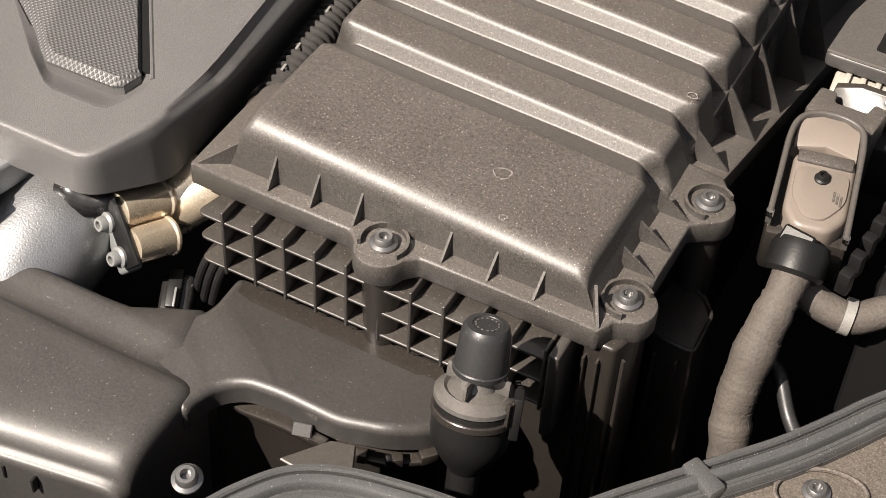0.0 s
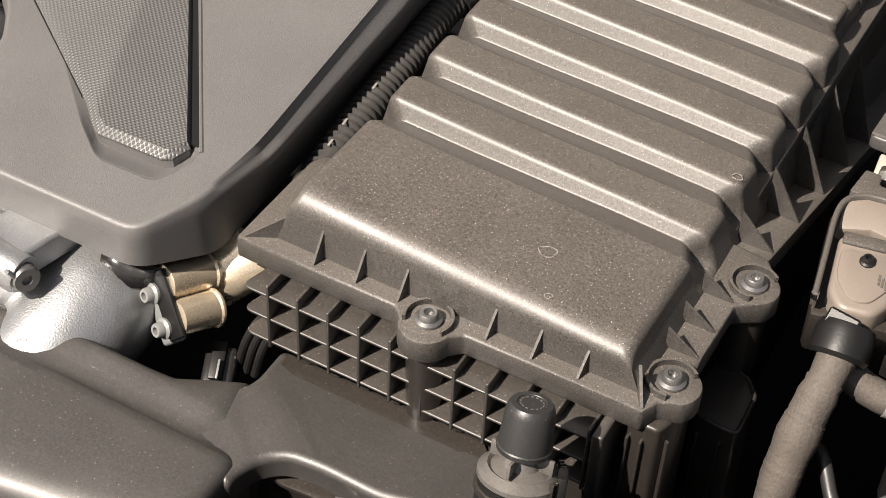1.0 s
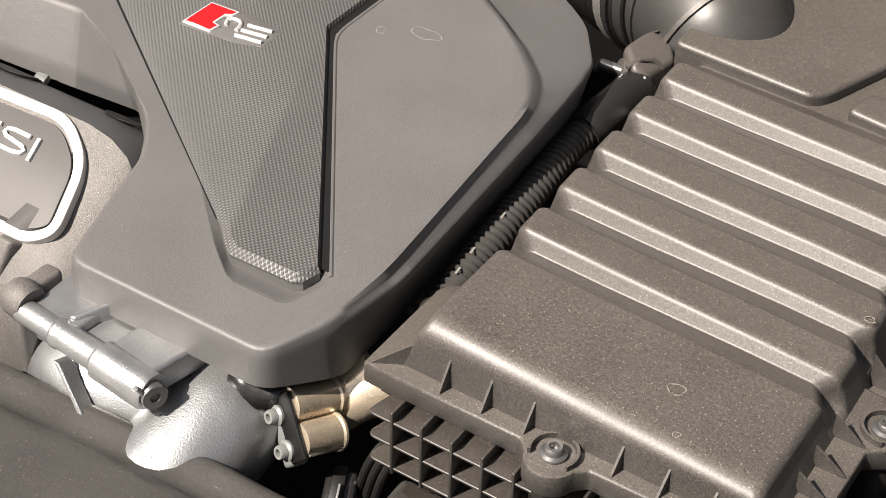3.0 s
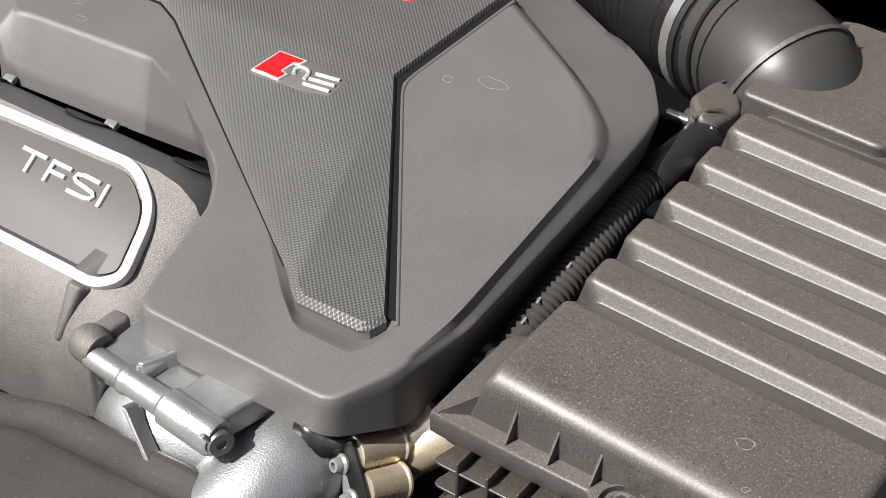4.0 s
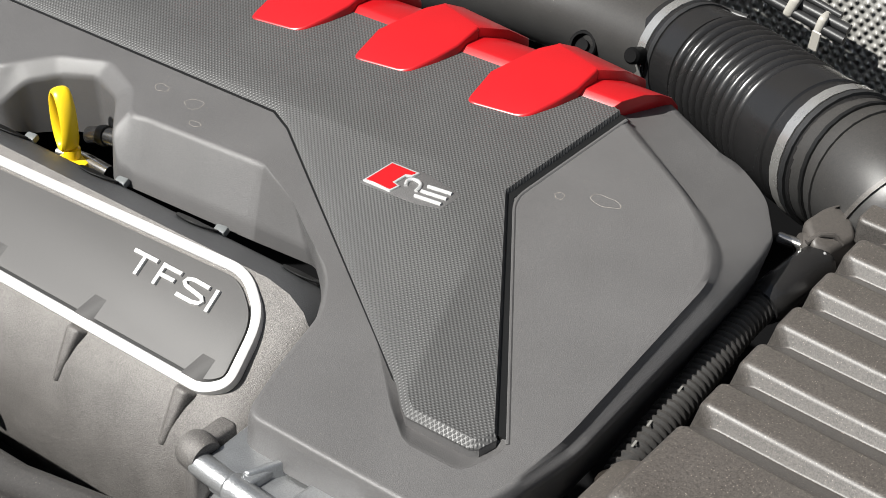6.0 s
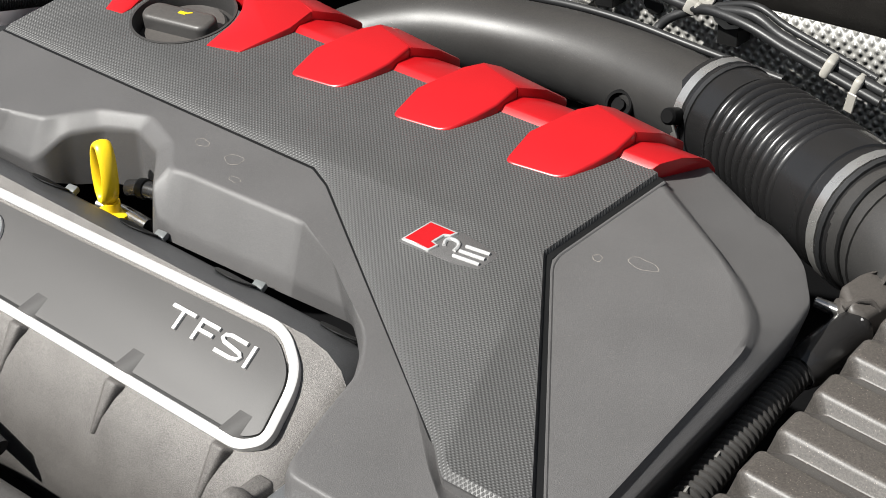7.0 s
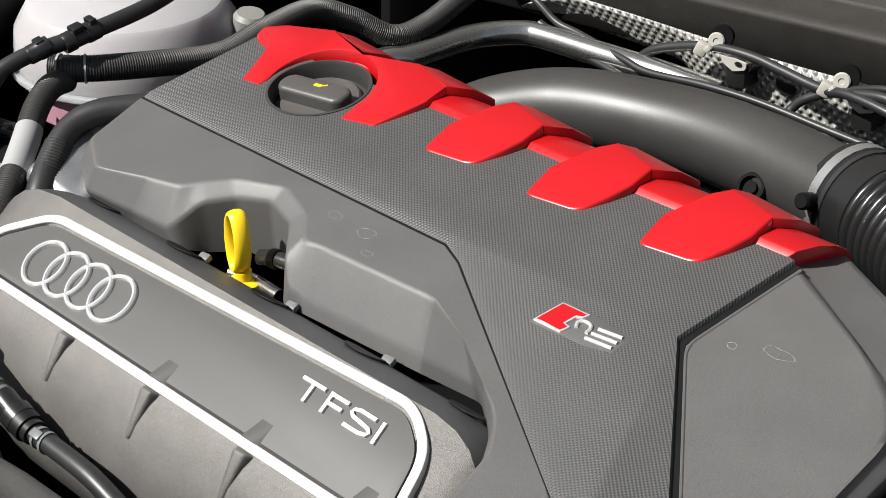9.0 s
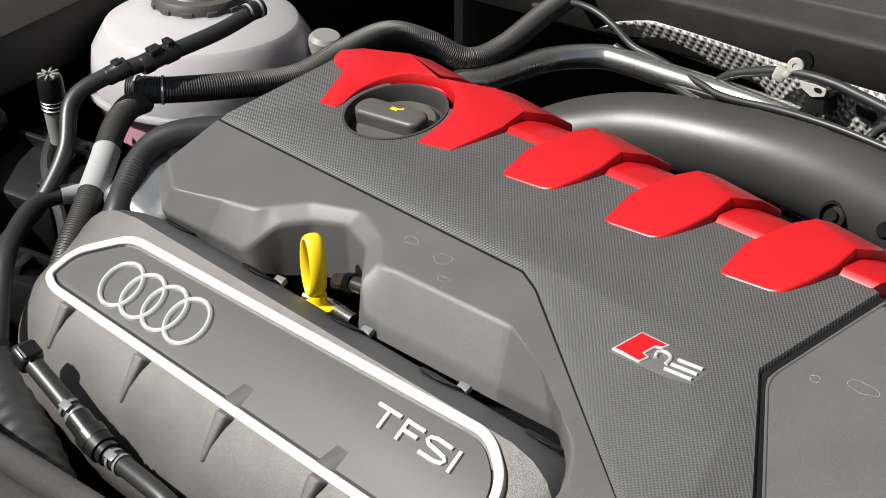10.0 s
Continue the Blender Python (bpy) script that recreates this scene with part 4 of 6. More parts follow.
        # raised dark curl that stands for the shade in the pit here
        curl = soften([(x - 0.030, 0.0665), (x - 0.024, 0.0600), (x - 0.012, 0.0585), (x - 0.002, 0.0620), (x + 0.004, 0.0690), (x - 0.010, 0.0680), (x - 0.020, 0.0690)], 0.003, 3)
        part("scallop", prism(curl, lambda u, v: -0.004 - 0.58 * (v - 0.0635), lambda u, v: -0.0026 - 0.58 * (v - 0.0635), 0.0004, 1), DARK, t)


manifold()


def dipstick():
    t = thing("oil_dipstick", "yellow plastic oil dipstick loop on a steel tube", "dipstick")
    c = Vector((-0.642, 0.083, 0.008))
    ax = Vector((-0.94, 0.35, 0.0)).normalized()
    up = Vector((0, 0, 1))
    wide = ax.cross(up)
    loop, rows = bmesh.new(), []
    for k in range(36):
        a = 2 * math.pi * k / 36
        radial = (ax * (math.cos(a) / 0.0125) + up * (math.sin(a) / 0.0205)).normalized()
        p = c + ax * (0.0098 * math.cos(a)) + up * (0.0200 * math.sin(a))
        rows.append([loop.verts.new(p + radial * (0.0027 * math.cos(b)) + wide * (0.0056 * math.sin(b))) for b in (2 * math.pi * j / 14 for j in range(14))])
    for k in range(36):
        for j in range(14):
            loop.faces.new((rows[k][j], rows[k][(j + 1) % 14], rows[(k + 1) % 36][(j + 1) % 14], rows[(k + 1) % 36][j]))
    part("loop", loop, YELLOW, t)
    part("stem", lathe([(0.0055, -0.004), (0.0055, -0.010), (0.011, -0.012), (0.010, -0.016), (0.005, -0.020)], Matrix.Translation(c + Vector((0.004, 0, -0.0155))), 18), YELLOW, t)
    part("tube", tube([c + Vector((0.004, 0.0, -0.03)), c + Vector((0.02, 0.01, -0.05)), c + Vector((0.02, 0.02, -0.12))], 0.006, 12), STEEL, t, "steel guide tube")
    g = thing("breather_plug", "black plug and bright pipe beside the dipstick", "plug")
    part("plug", tube([(-0.640, 0.1000, -0.0100), (-0.627, 0.1010, -0.0060), (-0.612, 0.1030, -0.0050)], 0.0058, 16), SHINY, g)
    part("collar", lathe([(0.0066, -0.003), (0.0070, 0.0), (0.0066, 0.003)], aim((-0.627, 0.1010, -0.0060), (1, 0.1, 0.2)), 18), DARK, g)
    part("pipe", tube([(-0.655, 0.0860, -0.0220), (-0.636, 0.0900, -0.0220), (-0.612, 0.0900, -0.0230)], 0.0050, 14), ALLOY, g, "bright metal pipe")


dipstick()


# ---- front duct ----
def duct():
    t = thing("intake_duct", "dusty black plastic air intake duct", "duct")
    prof = [(-0.050, -0.120), (-0.065, -0.0620), (-0.0715, -0.0490), (-0.0740, -0.0468), (-0.0758, -0.0461), (-0.0790, -0.0464), (-0.0850, -0.0482), (-0.0900, -0.0490), (-0.0940, -0.0486), (-0.0965, -0.0468), (-0.0990, -0.0450),
            (-0.1040, -0.0444), (-0.1260, -0.0446), (-0.1340, -0.0456), (-0.1400, -0.0476), (-0.1440, -0.0505), (-0.1462, -0.0540), (-0.1470, -0.0562), (-0.1496, -0.0568), (-0.1510, -0.0580), (-0.1516, -0.0610), (-0.1520, -0.120)]
    bm = bmesh.new()
    rows = []
    for x, drop in ((-0.82, 0), (-0.70, 0), (-0.60, 0), (-0.53, 0), (-0.46, 0), (-0.41, 0), (-0.38, 0), (-0.32, 0), (-0.25, 0), (-0.23, 0), (-0.215, 0), (-0.204, 0), (-0.197, 0), (-0.190, 0), (-0.183, 0), (-0.1775, 0), (-0.172, 0), (-0.166, 0.0001), (-0.162, 0.0002), (-0.1580, 0.0007), (-0.1550, 0.0018), (-0.1532, 0.0034), (-0.1518, 0.0060), (-0.1510, 0.0100), (-0.1505, 0.08)):
        back = float(np.interp(x, (-0.80, -0.67, -0.60, -0.459, -0.408, -0.379, -0.32, -0.25), (-0.055, -0.045, -0.036, -0.031, -0.020, -0.009, -0.005, 0)))
        rows.append([])
        for y, z in prof:
            front = 0.165 * max(0.0, min(0.15, -0.150 - x)) * max(0.0, min(1.0, (-0.104 - y) / 0.035))
            fan = float(np.interp(x, (-0.215, -0.204, -0.190, -0.1775), (0, 0.0010, 0.0105, 0.0180))) if y > -0.0750 else 0.0
            sink = max(0.0, min(1.0, (x + 0.1775) / 0.0115))
            cut = drop if y < -0.0930 else sink * 0.006 if y > -0.0765 else max(0.0, min(1.0, (x + 0.176) / 0.022)) * (0.010 if y > -0.0885 else 0.005)
            rows[-1].append(bm.verts.new((x, y + back - front + fan, max(z - cut - 0.22 * fan, -0.125))))
    for a, b in zip(rows, rows[1:]):
        for i in range(len(prof) - 1):
            bm.faces.new((a[i], a[i + 1], b[i + 1], b[i]))
    part("duct_body", bm, DUCT, t, "raised smooth front part", sharp=60)
    shelf = [(-0.1960, -0.0700), (-0.1860, -0.0630), (-0.1765, -0.0560), (-0.1755, -0.0470), (-0.1790, -0.0220), (-0.0680, -0.0210), (-0.0540, -0.0360), (-0.0500, -0.0570), (-0.0560, -0.0665),
             (-0.0690, -0.0760), (-0.0904, -0.0815), (-0.1200, -0.0810), (-0.1360, -0.0825), (-0.1455, -0.0890), (-0.1490, -0.1000), (-0.1490, -0.1080), (-0.1900, -0.1080), (-0.2150, -0.0900), (-0.2300, -0.0780)]
    valley = sorted(prof[4:9])
    def top(x, y):
        if y < -0.0758:
            return float(np.interp(y, [p[0] for p in valley], [p[1] for p in valley])) - 0.0002 - 0.0030 * min(1.0, max(0.0, (-0.176 - x) / 0.02))
        return -0.0463 - 0.22 * (y + 0.0755) - 0.0050 * min(1.0, max(0.0, (-0.205 - x) / 0.02))
    part("duct_shelf", pillow(soften(shelf, 0.006, 4), top, 0.0042, 0.013), DUCT, t, "flat dusty rear part", sharp=70, flat=True)
    # added inset wall, its blacker colour standing for shade under the shelf
    wall = inset(shelf[::-1], [0.005] * len(shelf))
    part("duct_wall", prism(wall, -0.125, -0.0560), BOXLOW, t, "added wall below the shelf, black for the shade there")
    rim = [(-0.150, -0.0800), (-0.150, -0.0500), (-0.060, -0.0420), (-0.0490, -0.0440), (-0.0470, -0.0580), (-0.0540, -0.0685), (-0.0680, -0.0785), (-0.0904, -0.0840), (-0.1200, -0.0836), (-0.1400, -0.0850)]
    part("rim", prism(soften(rim, 0.004, 3), -0.0690, -0.0660, 0.0008, 2), BOXLOW, t)
    for x, y, r in ((-0.0985, -0.0838, -4), (-0.0805, -0.0812, 16), (-0.0660, -0.0762, 34), (-0.0545, -0.0670, 48)):
        part("lug", block((0.0075, 0.0050, 0.0055), pose(x, y, -0.0640, 0, 0, r), 0.0006), BOXLOW, t)
    part("metal_clip", bevel(block((0.0085, 0.0016, 0.0060), pose(-0.1060, -0.0850, -0.0590, -35, 0, 15)), 0.0004, 1), STEEL_DARK, t, "small bare metal clip")
    for x in (-0.205, -0.190):
        part("slot", block((0.0014, 0.004, 0.008), pose(x, -0.1595, -0.066), 0.0004), DARK, t)


duct()


def purge_valve():
    t = thing("purge_valve", "black plastic valve with a tall round cap", "valve")
    m = aim((-0.0355, -0.0645, -0.0050), (-0.06, 0.30, 1))
    part("cap", lathe([(0.0110, 0.0070), (0.0100, 0.0225), (0.0093, 0.0250), (0.0084, 0.0262), (0.0060, 0.0264), (0.0058, 0.0260), (0.0, 0.0260)], m, 32), RUBBER, t, "dull grey-black cap")
    part("cap_lip", lathe([(0.0112, 0.0050), (0.0114, 0.0070), (0.0106, 0.0080)], m, 32), RUBBER, t)
    part("disc", lathe([(0.0160, -0.0090), (0.0172, -0.0080), (0.0172, -0.0060), (0.0158, -0.0048), (0.0135, -0.0030), (0.0120, -0.0040), (0.0080, -0.0020), (0.0060, 0.0024), (0.0, 0.0024)], m, 36), DISC, t, "domed dusty disc")
    for a in (-100, -10, 80, 170):
        q = m @ Matrix.Rotation(radians(a), 4, "Z")
        part("web", block((0.0105, 0.0015, 0.0068), q @ pose(0.0085, 0, 0.0008), 0.0004), DISC, t)
    part("body", lathe([(0.0165, -0.0090), (0.0166, -0.0230), (0.0158, -0.0290), (0.0110, -0.0370), (0.0070, -0.0430), (0.0062, -0.0800)], m, 32), DARK, t)
    part("band", lathe([(0.0172, -0.0150), (0.0176, -0.0145), (0.0176, -0.0120), (0.0172, -0.0115)], m, 32), BOXLOW, t)
    for k in range(10):
        q = m @ Matrix.Rotation(radians(150 + 7 * k), 4, "Z")
        part("rib", block((0.0022, 0.0010, 0.0100), q @ pose(0.0172, 0, -0.0070)), BOXLOW, t)
    for k in range(14):
        q = m @ Matrix.Rotation(radians(360 / 14 * k), 4, "Z")
        part("print_bar", block((0.0011, 0.0006, 0.0003), q @ pose(0.0046, 0, 0.0261, 0, 0, 90)), DISC, t)
    part("clip", block((0.004, 0.007, 0.013), m @ pose(0.0150, -0.0080, -0.0170, 0, 0, -30), 0.0008), DARK, t)
    part("clip", block((0.004, 0.009, 0.020), m @ pose(-0.0175, 0.0020, -0.0100, 0, 0, 10), 0.0008), DARK, t)


purge_valve()


# ---- hoses and pipes ----
def band(line, i, r, w, name, mat, parent, label=""):
    """A strap round a tube at the i-th point of its line."""
    d = (line[min(i + 1, len(line) - 1)] - line[max(i - 1, 0)]).normalized()
    m = aim(line[i], d)
    return part(name, lathe([(r, -w / 2), (r * 1.03, -w / 2), (r * 1.03, w / 2), (r, w / 2)], m, 28), mat, parent, label)


def charge_pipe():
    t = thing("charge_pipe", "thick black plastic charge air pipe", "pipe")
    line = curve_points([(-0.740, 0.368, -0.060), (-0.715, 0.392, -0.030), (-0.660, 0.428, -0.014), (-0.575, 0.448, -0.008), (-0.4946, 0.4475, -0.005), (-0.400, 0.4280, -0.003)], 8)
    n = len(line)
    part("pipe_body", sweep(line, [0.028 + 0.0065 * i / (n - 1) for i in range(n)], 36), PIPE, t)
    part("plug", lathe([(0.0125, -0.010), (0.0125, 0.004), (0.0115, 0.0055), (0.0095, 0.0055), (0.0088, 0.0010), (0.0050, 0.0010), (0.0045, 0.0040), (0, 0.0040)], aim((-0.4700, 0.4080, -0.0090), (0.05, -0.85, 0.5)) @ Matrix.Scale(0.88, 4), 28), PANEL, t, "round black plug")
    part("nipple", lathe([(0.006, -0.010), (0.006, 0.010), (0.0045, 0.012), (0, 0.012)], aim((-0.417, 0.394, 0.006), (0.0, -0.85, 0.3)), 16), PANEL, t)
    b = thing("bellows_hose", "black ribbed rubber bellows hose with steel clamps", "hose")
    line = even(curve_points([(-0.414, 0.4375, -0.003), (-0.388, 0.4270, -0.002), (-0.345, 0.4065, 0.001), (-0.305, 0.3830, 0.004), (-0.272, 0.3630, 0.007), (-0.236, 0.3450, 0.0095)], 10), 0.0008)
    n = len(line)
    rad = []
    for i in range(n):
        u = i / (n - 1)
        base = 0.0375 + 0.0060 * u
        rad.append(base + 0.0010 if u < 0.24 else base + 0.0004 + 0.0014 * (u < 0.86) if u > 0.72 else base - 0.0042 + 0.0068 * abs(math.sin((u - 0.24) * math.pi / 0.48 * 10)) ** 0.55)
    part("bellows", sweep(line, rad, 40), SHINY, b)
    for u in (0.05, 0.93):
        band(line, int(u * (n - 1)), 0.0388 if u < 0.5 else 0.0442, 0.0078, "clamp", CLAMP, b, "bright steel hose clamp")
    for u in (0.11, 0.97):
        band(line, int(u * (n - 1)), 0.0392 if u < 0.5 else 0.0446, 0.004, "cuff", RUBBER, b)
    a = thing("air_pipe", "black plastic air pipe into the filter box", "pipe")
    line = curve_points([(-0.246, 0.3500, 0.0080), (-0.2175, 0.3340, 0.0130), (-0.196, 0.3225, 0.0110), (-0.180, 0.3150, 0.0000), (-0.172, 0.3110, -0.0300)], 8)
    part("pipe_body", sweep(line, [0.0432] * 20 + [0.0425, 0.0415, 0.0405, 0.0395, 0.0385] + [0.0360] * (len(line) - 25), 40), PIPE, a)
    band(line, 6, 0.0436, 0.0030, "ridge", DARK, a)
    band(line, 8, 0.0436, 0.0036, "ridge", PIPE, a)
    band(line, 18, 0.0438, 0.0030, "collar", BOX, a, "dusty collar at the filter box")
    part("clip", bevel(block((0.003, 0.012, 0.003), pose(-0.2085, 0.3290, 0.0575, 0, 25, -30)), 0.001, 1), BRACKET, a)


charge_pipe()


def sensor():
    t = thing("pressure_sensor", "grey plastic sensor on the air pipe with bright nipples", "sensor")
    poly = soften([(-0.2225, 0.2560), (-0.2090, 0.2425), (-0.2000, 0.2464), (-0.1955, 0.2707), (-0.2030, 0.2815), (-0.2163, 0.2890), (-0.2205, 0.2766)], 0.004, 4)
    part("housing", pillow(poly, lambda x, y: 0.0175 - 0.25 * (x + 0.210), 0.0045, 0.03, 4), BRACKET, t, sharp=60)
    part("rib", sweep([Vector((-0.2130, 0.2440, 0.0150)), Vector((-0.2090, 0.2520, 0.0178)), Vector((-0.2040, 0.2580, 0.0165)), Vector((-0.1990, 0.2600, 0.0110))], 0.0018, 10), BRACKET, t)
    part("cap_edge", lathe([(0.0072, -0.002), (0.0080, 0.0), (0.0072, 0.003), (0.0, 0.003)], aim((-0.2165, 0.2490, 0.0085), (-0.75, -0.6, 0.2)), 24), BRACKET, t)
    part("foot", bevel(block((0.022, 0.018, 0.020), pose(-0.2110, 0.2520, -0.006, 10, 0, -18)), 0.005, 3), BRACKET, t)
    part("nipple", lathe([(0.0036, -0.004), (0.0036, 0.010), (0.0028, 0.011), (0, 0.011)], aim((-0.2205, 0.2480, 0.0090), (-0.90, -0.10, 0.05)), 16), ALLOY, t, "bright nipple")
    part("nipple", bevel(block((0.0060, 0.0050, 0.0085), pose(-0.2035, 0.2450, 0.0085, 15, 0, -30)), 0.0012, 2), LABELW, t, "white plastic tab")


sensor()


def loom():
    t = thing("wiring_loom", "glossy black corrugated wiring loom", "wiring loom")
    pts = [(-0.198, 0.000, -0.038), (-0.2035, 0.045, -0.017), (-0.2060, 0.090, -0.009), (-0.2095, 0.140, -0.005), (-0.2125, 0.180, -0.003), (-0.2115, 0.206, -0.001)]
    part("sleeve", corrugated(pts, 0.0092, 0.0044, 0.20, 18), CORR, t)
    part("elbow", sweep(curve_points([(-0.2120, 0.196, -0.002), (-0.2100, 0.214, 0.000), (-0.2085, 0.232, 0.001), (-0.2070, 0.250, 0.001)], 6), [0.0105, 0.0112] + [0.0122] * 14 + [0.0130, 0.0130, 0.0120], 24), SHINY, t, "shiny black rubber elbow")
    for k, y in enumerate((0.060, 0.075, 0.105)):
        part("print_bar", block((0.0012, 0.0050, 0.0004), pose(-0.2045 - 0.0012 * k, y, -0.0030 + 0.0022 * k, 0, 0, 8)), CLIPGREY, t)


loom()


def tank():
    t = thing("coolant_tank", "milky white coolant expansion tank, partly filled with pink coolant", "coolant tank")
    c = (-1.046, 0.291, -0.022)
    part("upper_shell", lathe([(0.095, -0.025), (0.097, -0.010), (0.094, 0.010), (0.082, 0.030), (0.055, 0.043), (0.035, 0.047), (0.0, 0.047)], pose(*c) @ Matrix.Diagonal((1.03, 1.03, 1, 1)), 40), TANK, t)
    part("lower_shell", lathe([(0.0, -0.095), (0.06, -0.090), (0.088, -0.060), (0.095, -0.025)], pose(*c) @ Matrix.Diagonal((1.03, 1.03, 1, 1)), 40), PINK, t, "pink-tinted lower half")
    part("seam_rim", lathe([(0.095, -0.027), (0.101, -0.027), (0.101, -0.022), (0.095, -0.022)], pose(*c) @ Matrix.Diagonal((1.03, 1.03, 1, 1)), 40), TANK, t)
    part("filler_cap", lathe([(0.041, 0.036), (0.041, 0.050), (0.038, 0.055), (0.030, 0.056), (0.027, 0.060), (0.0, 0.061)], pose(c[0], c[1], c[2]), 32), CAPGREY, t, "dark grey screw cap")
    for k in range(12):
        q = pose(*c) @ Matrix.Rotation(2 * math.pi * (k + 0.3) / 12, 4, "Z")
        part("grip_rib", block((0.004, 0.010, 0.012), q @ pose(0.0405, 0, 0.044), 0.001), CAPGREY, t)
    part("spout", lathe([(0.015, -0.02), (0.015, 0.012), (0.012, 0.016), (0.0, 0.016)], pose(c[0] + 0.085, c[1] + 0.068, c[2] + 0.006, 0, 10, 0), 20), CLIPGREY, t)
    for s in (0, 1):
        part("print_bar", block((0.0010, 0.012, 0.007), pose(c[0] + 0.035 - 0.015 * s, c[1] - 0.086 - 0.004 * s, c[2] + 0.012, 30, 0, 70)), CLIPGREY, t)


tank()


FUEL = [(-0.7498, -0.066, -0.0449), (-0.7266, -0.066, -0.0526), (-0.7004, -0.066, -0.0622), (-0.6785, -0.066, -0.0710), (-0.6600, -0.066, -0.0745), (-0.6376, -0.066, -0.0745), (-0.6039, -0.066, -0.0760), (-0.570, -0.066, -0.085)]


def hoses():
    t = thing("corrugated_hose", "black corrugated hose with white stripes", "hose")
    pts = [(-0.923, 0.134, 0.026), (-0.900, 0.156, 0.026), (-0.880, 0.205, 0.022), (-0.872, 0.257, 0.016), (-0.878, 0.306, 0.020), (-0.886, 0.365, 0.020), (-0.875, 0.401, 0.006), (-0.858, 0.432, -0.014), (-0.853, 0.470, -0.012), (-0.864, 0.533, -0.002), (-0.872, 0.590, 0.006)]
    part("sleeve", corrugated(pts, 0.0106, 0.0019, 0.06), CORR, t)
    ln = curve_points(pts)
    for i in (2, 7):
        band(ln, i, 0.0110, 0.0016, "stripe", LABELW, t, "white stripe")
    t = thing("coolant_hose", "smooth grey-black coolant hose with quick connectors", "hose")
    part("hose_body", tube([(-0.905, 0.246, 0.066), (-0.900, 0.205, 0.060), (-0.905, 0.150, 0.052), (-0.914, 0.107, 0.045), (-0.916, 0.081, 0.033), (-0.897, 0.060, 0.006), (-0.888, 0.030, -0.022), (-0.887, -0.001, -0.042), (-0.88, -0.05, -0.08)], 0.0064, 18), RUBBER, t)
    part("connector", lathe([(0.0080, -0.014), (0.0080, -0.004), (0.0072, -0.003), (0.0072, 0.006), (0.0079, 0.007), (0.0079, 0.014), (0.0070, 0.016)], aim((-0.904, 0.152, 0.0525), (-0.1, -1, -0.2)), 24), SHINY, t)
    for u, w in ((0.000, 0.010), (0.013, 0.006)):
        part("latch", bevel(block((0.011, w, 0.0045), pose(-0.9035, 0.148 + u, 0.0598 + 0.2 * u, 12, 0, -5)), 0.0010, 2), DARK, t)
    part("connector", lathe([(0.0078, -0.012), (0.0078, -0.003), (0.0072, -0.002), (0.0072, 0.004), (0.0066, 0.006)], aim((-0.912, 0.116, 0.047), (-0.2, -1, -0.3)), 24), SHINY, t)
    part("latch", bevel(block((0.010, 0.007, 0.004), pose(-0.912, 0.120, 0.0545, 16, 0, -10)), 0.0010, 2), DARK, t)
    part("cuff", lathe([(0.0066, -0.010), (0.0074, -0.010), (0.0074, 0.008), (0.0066, 0.008)], aim((-0.905, 0.243, 0.066), (0, 1, 0.1)), 24), SHINY, t)
    for u in (-0.006, 0.004):
        part("clamp", lathe([(0.0074, u - 0.001), (0.0077, u - 0.001), (0.0077, u + 0.001), (0.0074, u + 0.001)], aim((-0.905, 0.243, 0.066), (0, 1, 0.1)), 24), LABELW, t, "pale stripe of a spring clamp")
    t = thing("corrugated_hose", "black corrugated hose with a white printed label", "hose")
    pts = [(-0.912, 0.140, 0.018), (-0.904, 0.120, 0.020), (-0.890, 0.098, 0.014), (-0.867, 0.072, 0.003), (-0.840, 0.039, -0.011), (-0.822, 0.010, -0.030), (-0.81, -0.02, -0.07)]
    part("sleeve", corrugated(pts, 0.0098, 0.0019, 0.06), CORR, t)
    ln = curve_points(pts, 16)
    lab = part("label", sweep(ln[42:60], 0.0102, 20), LABELW, t, "white paper label with print")
    for i in (45, 49, 53):
        part("print_bar", block((0.0006, 0.0015, 0.006), Matrix.Translation(ln[i] + Vector((0.0085, -0.0070, 0.002))) @ pose(0, 0, 0, 30, 0, 50)), INK, lab)
    t = thing("black_hose", "smooth black hose beside the engine cover", "hose")
    part("hose_body", tube([(-0.812, 0.150, 0.026), (-0.835, 0.118, 0.024), (-0.842, 0.096, 0.016), (-0.832, 0.070, 0.002), (-0.815, 0.046, -0.014), (-0.80, 0.02, -0.05)], 0.0095, 16), RUBBER, t)
    part("sleeve", corrugated([(-0.838, 0.082, 0.008), (-0.825, 0.060, -0.006), (-0.806, 0.030, -0.030)], 0.0108, 0.0025, 0.08), CORR, t)
    t = thing("black_hose", "thin black hose with a white label", "hose")
    pts = [(-0.850, 0.130, -0.040), (-0.8700, 0.0900, -0.026), (-0.8858, 0.0475, -0.020), (-0.8847, 0.0253, -0.020), (-0.8661, -0.0012, -0.022), (-0.8369, -0.0292, -0.028), (-0.80, -0.06, -0.06)]
    part("hose_body", tube(pts, 0.0070, 14), RUBBER, t)
    ln = curve_points(pts, 16)
    part("label", sweep(ln[24:34], 0.0074, 18), LABELW, t, "white paper label")
    t = thing("fuel_line", "black line with plug connectors and bright clips", "pipe")
    pts = FUEL
    ln = curve_points(pts, 8)
    part("hose_body", sweep(ln, 0.0064, 16), RUBBER, t)
    part("plug", bevel(block((0.017, 0.017, 0.015), Matrix.Translation(FUEL[0]) @ pose(0, 0, 0, 0, 20, 0)), 0.004, 3), SHINY, t)
    part("plug_lock", bevel(block((0.012, 0.013, 0.003), Matrix.Translation(FUEL[0]) @ pose(0, 0, 0, 0, 20, 0) @ pose(0.002, 0, 0.0085)), 0.001, 1), DARK, t)
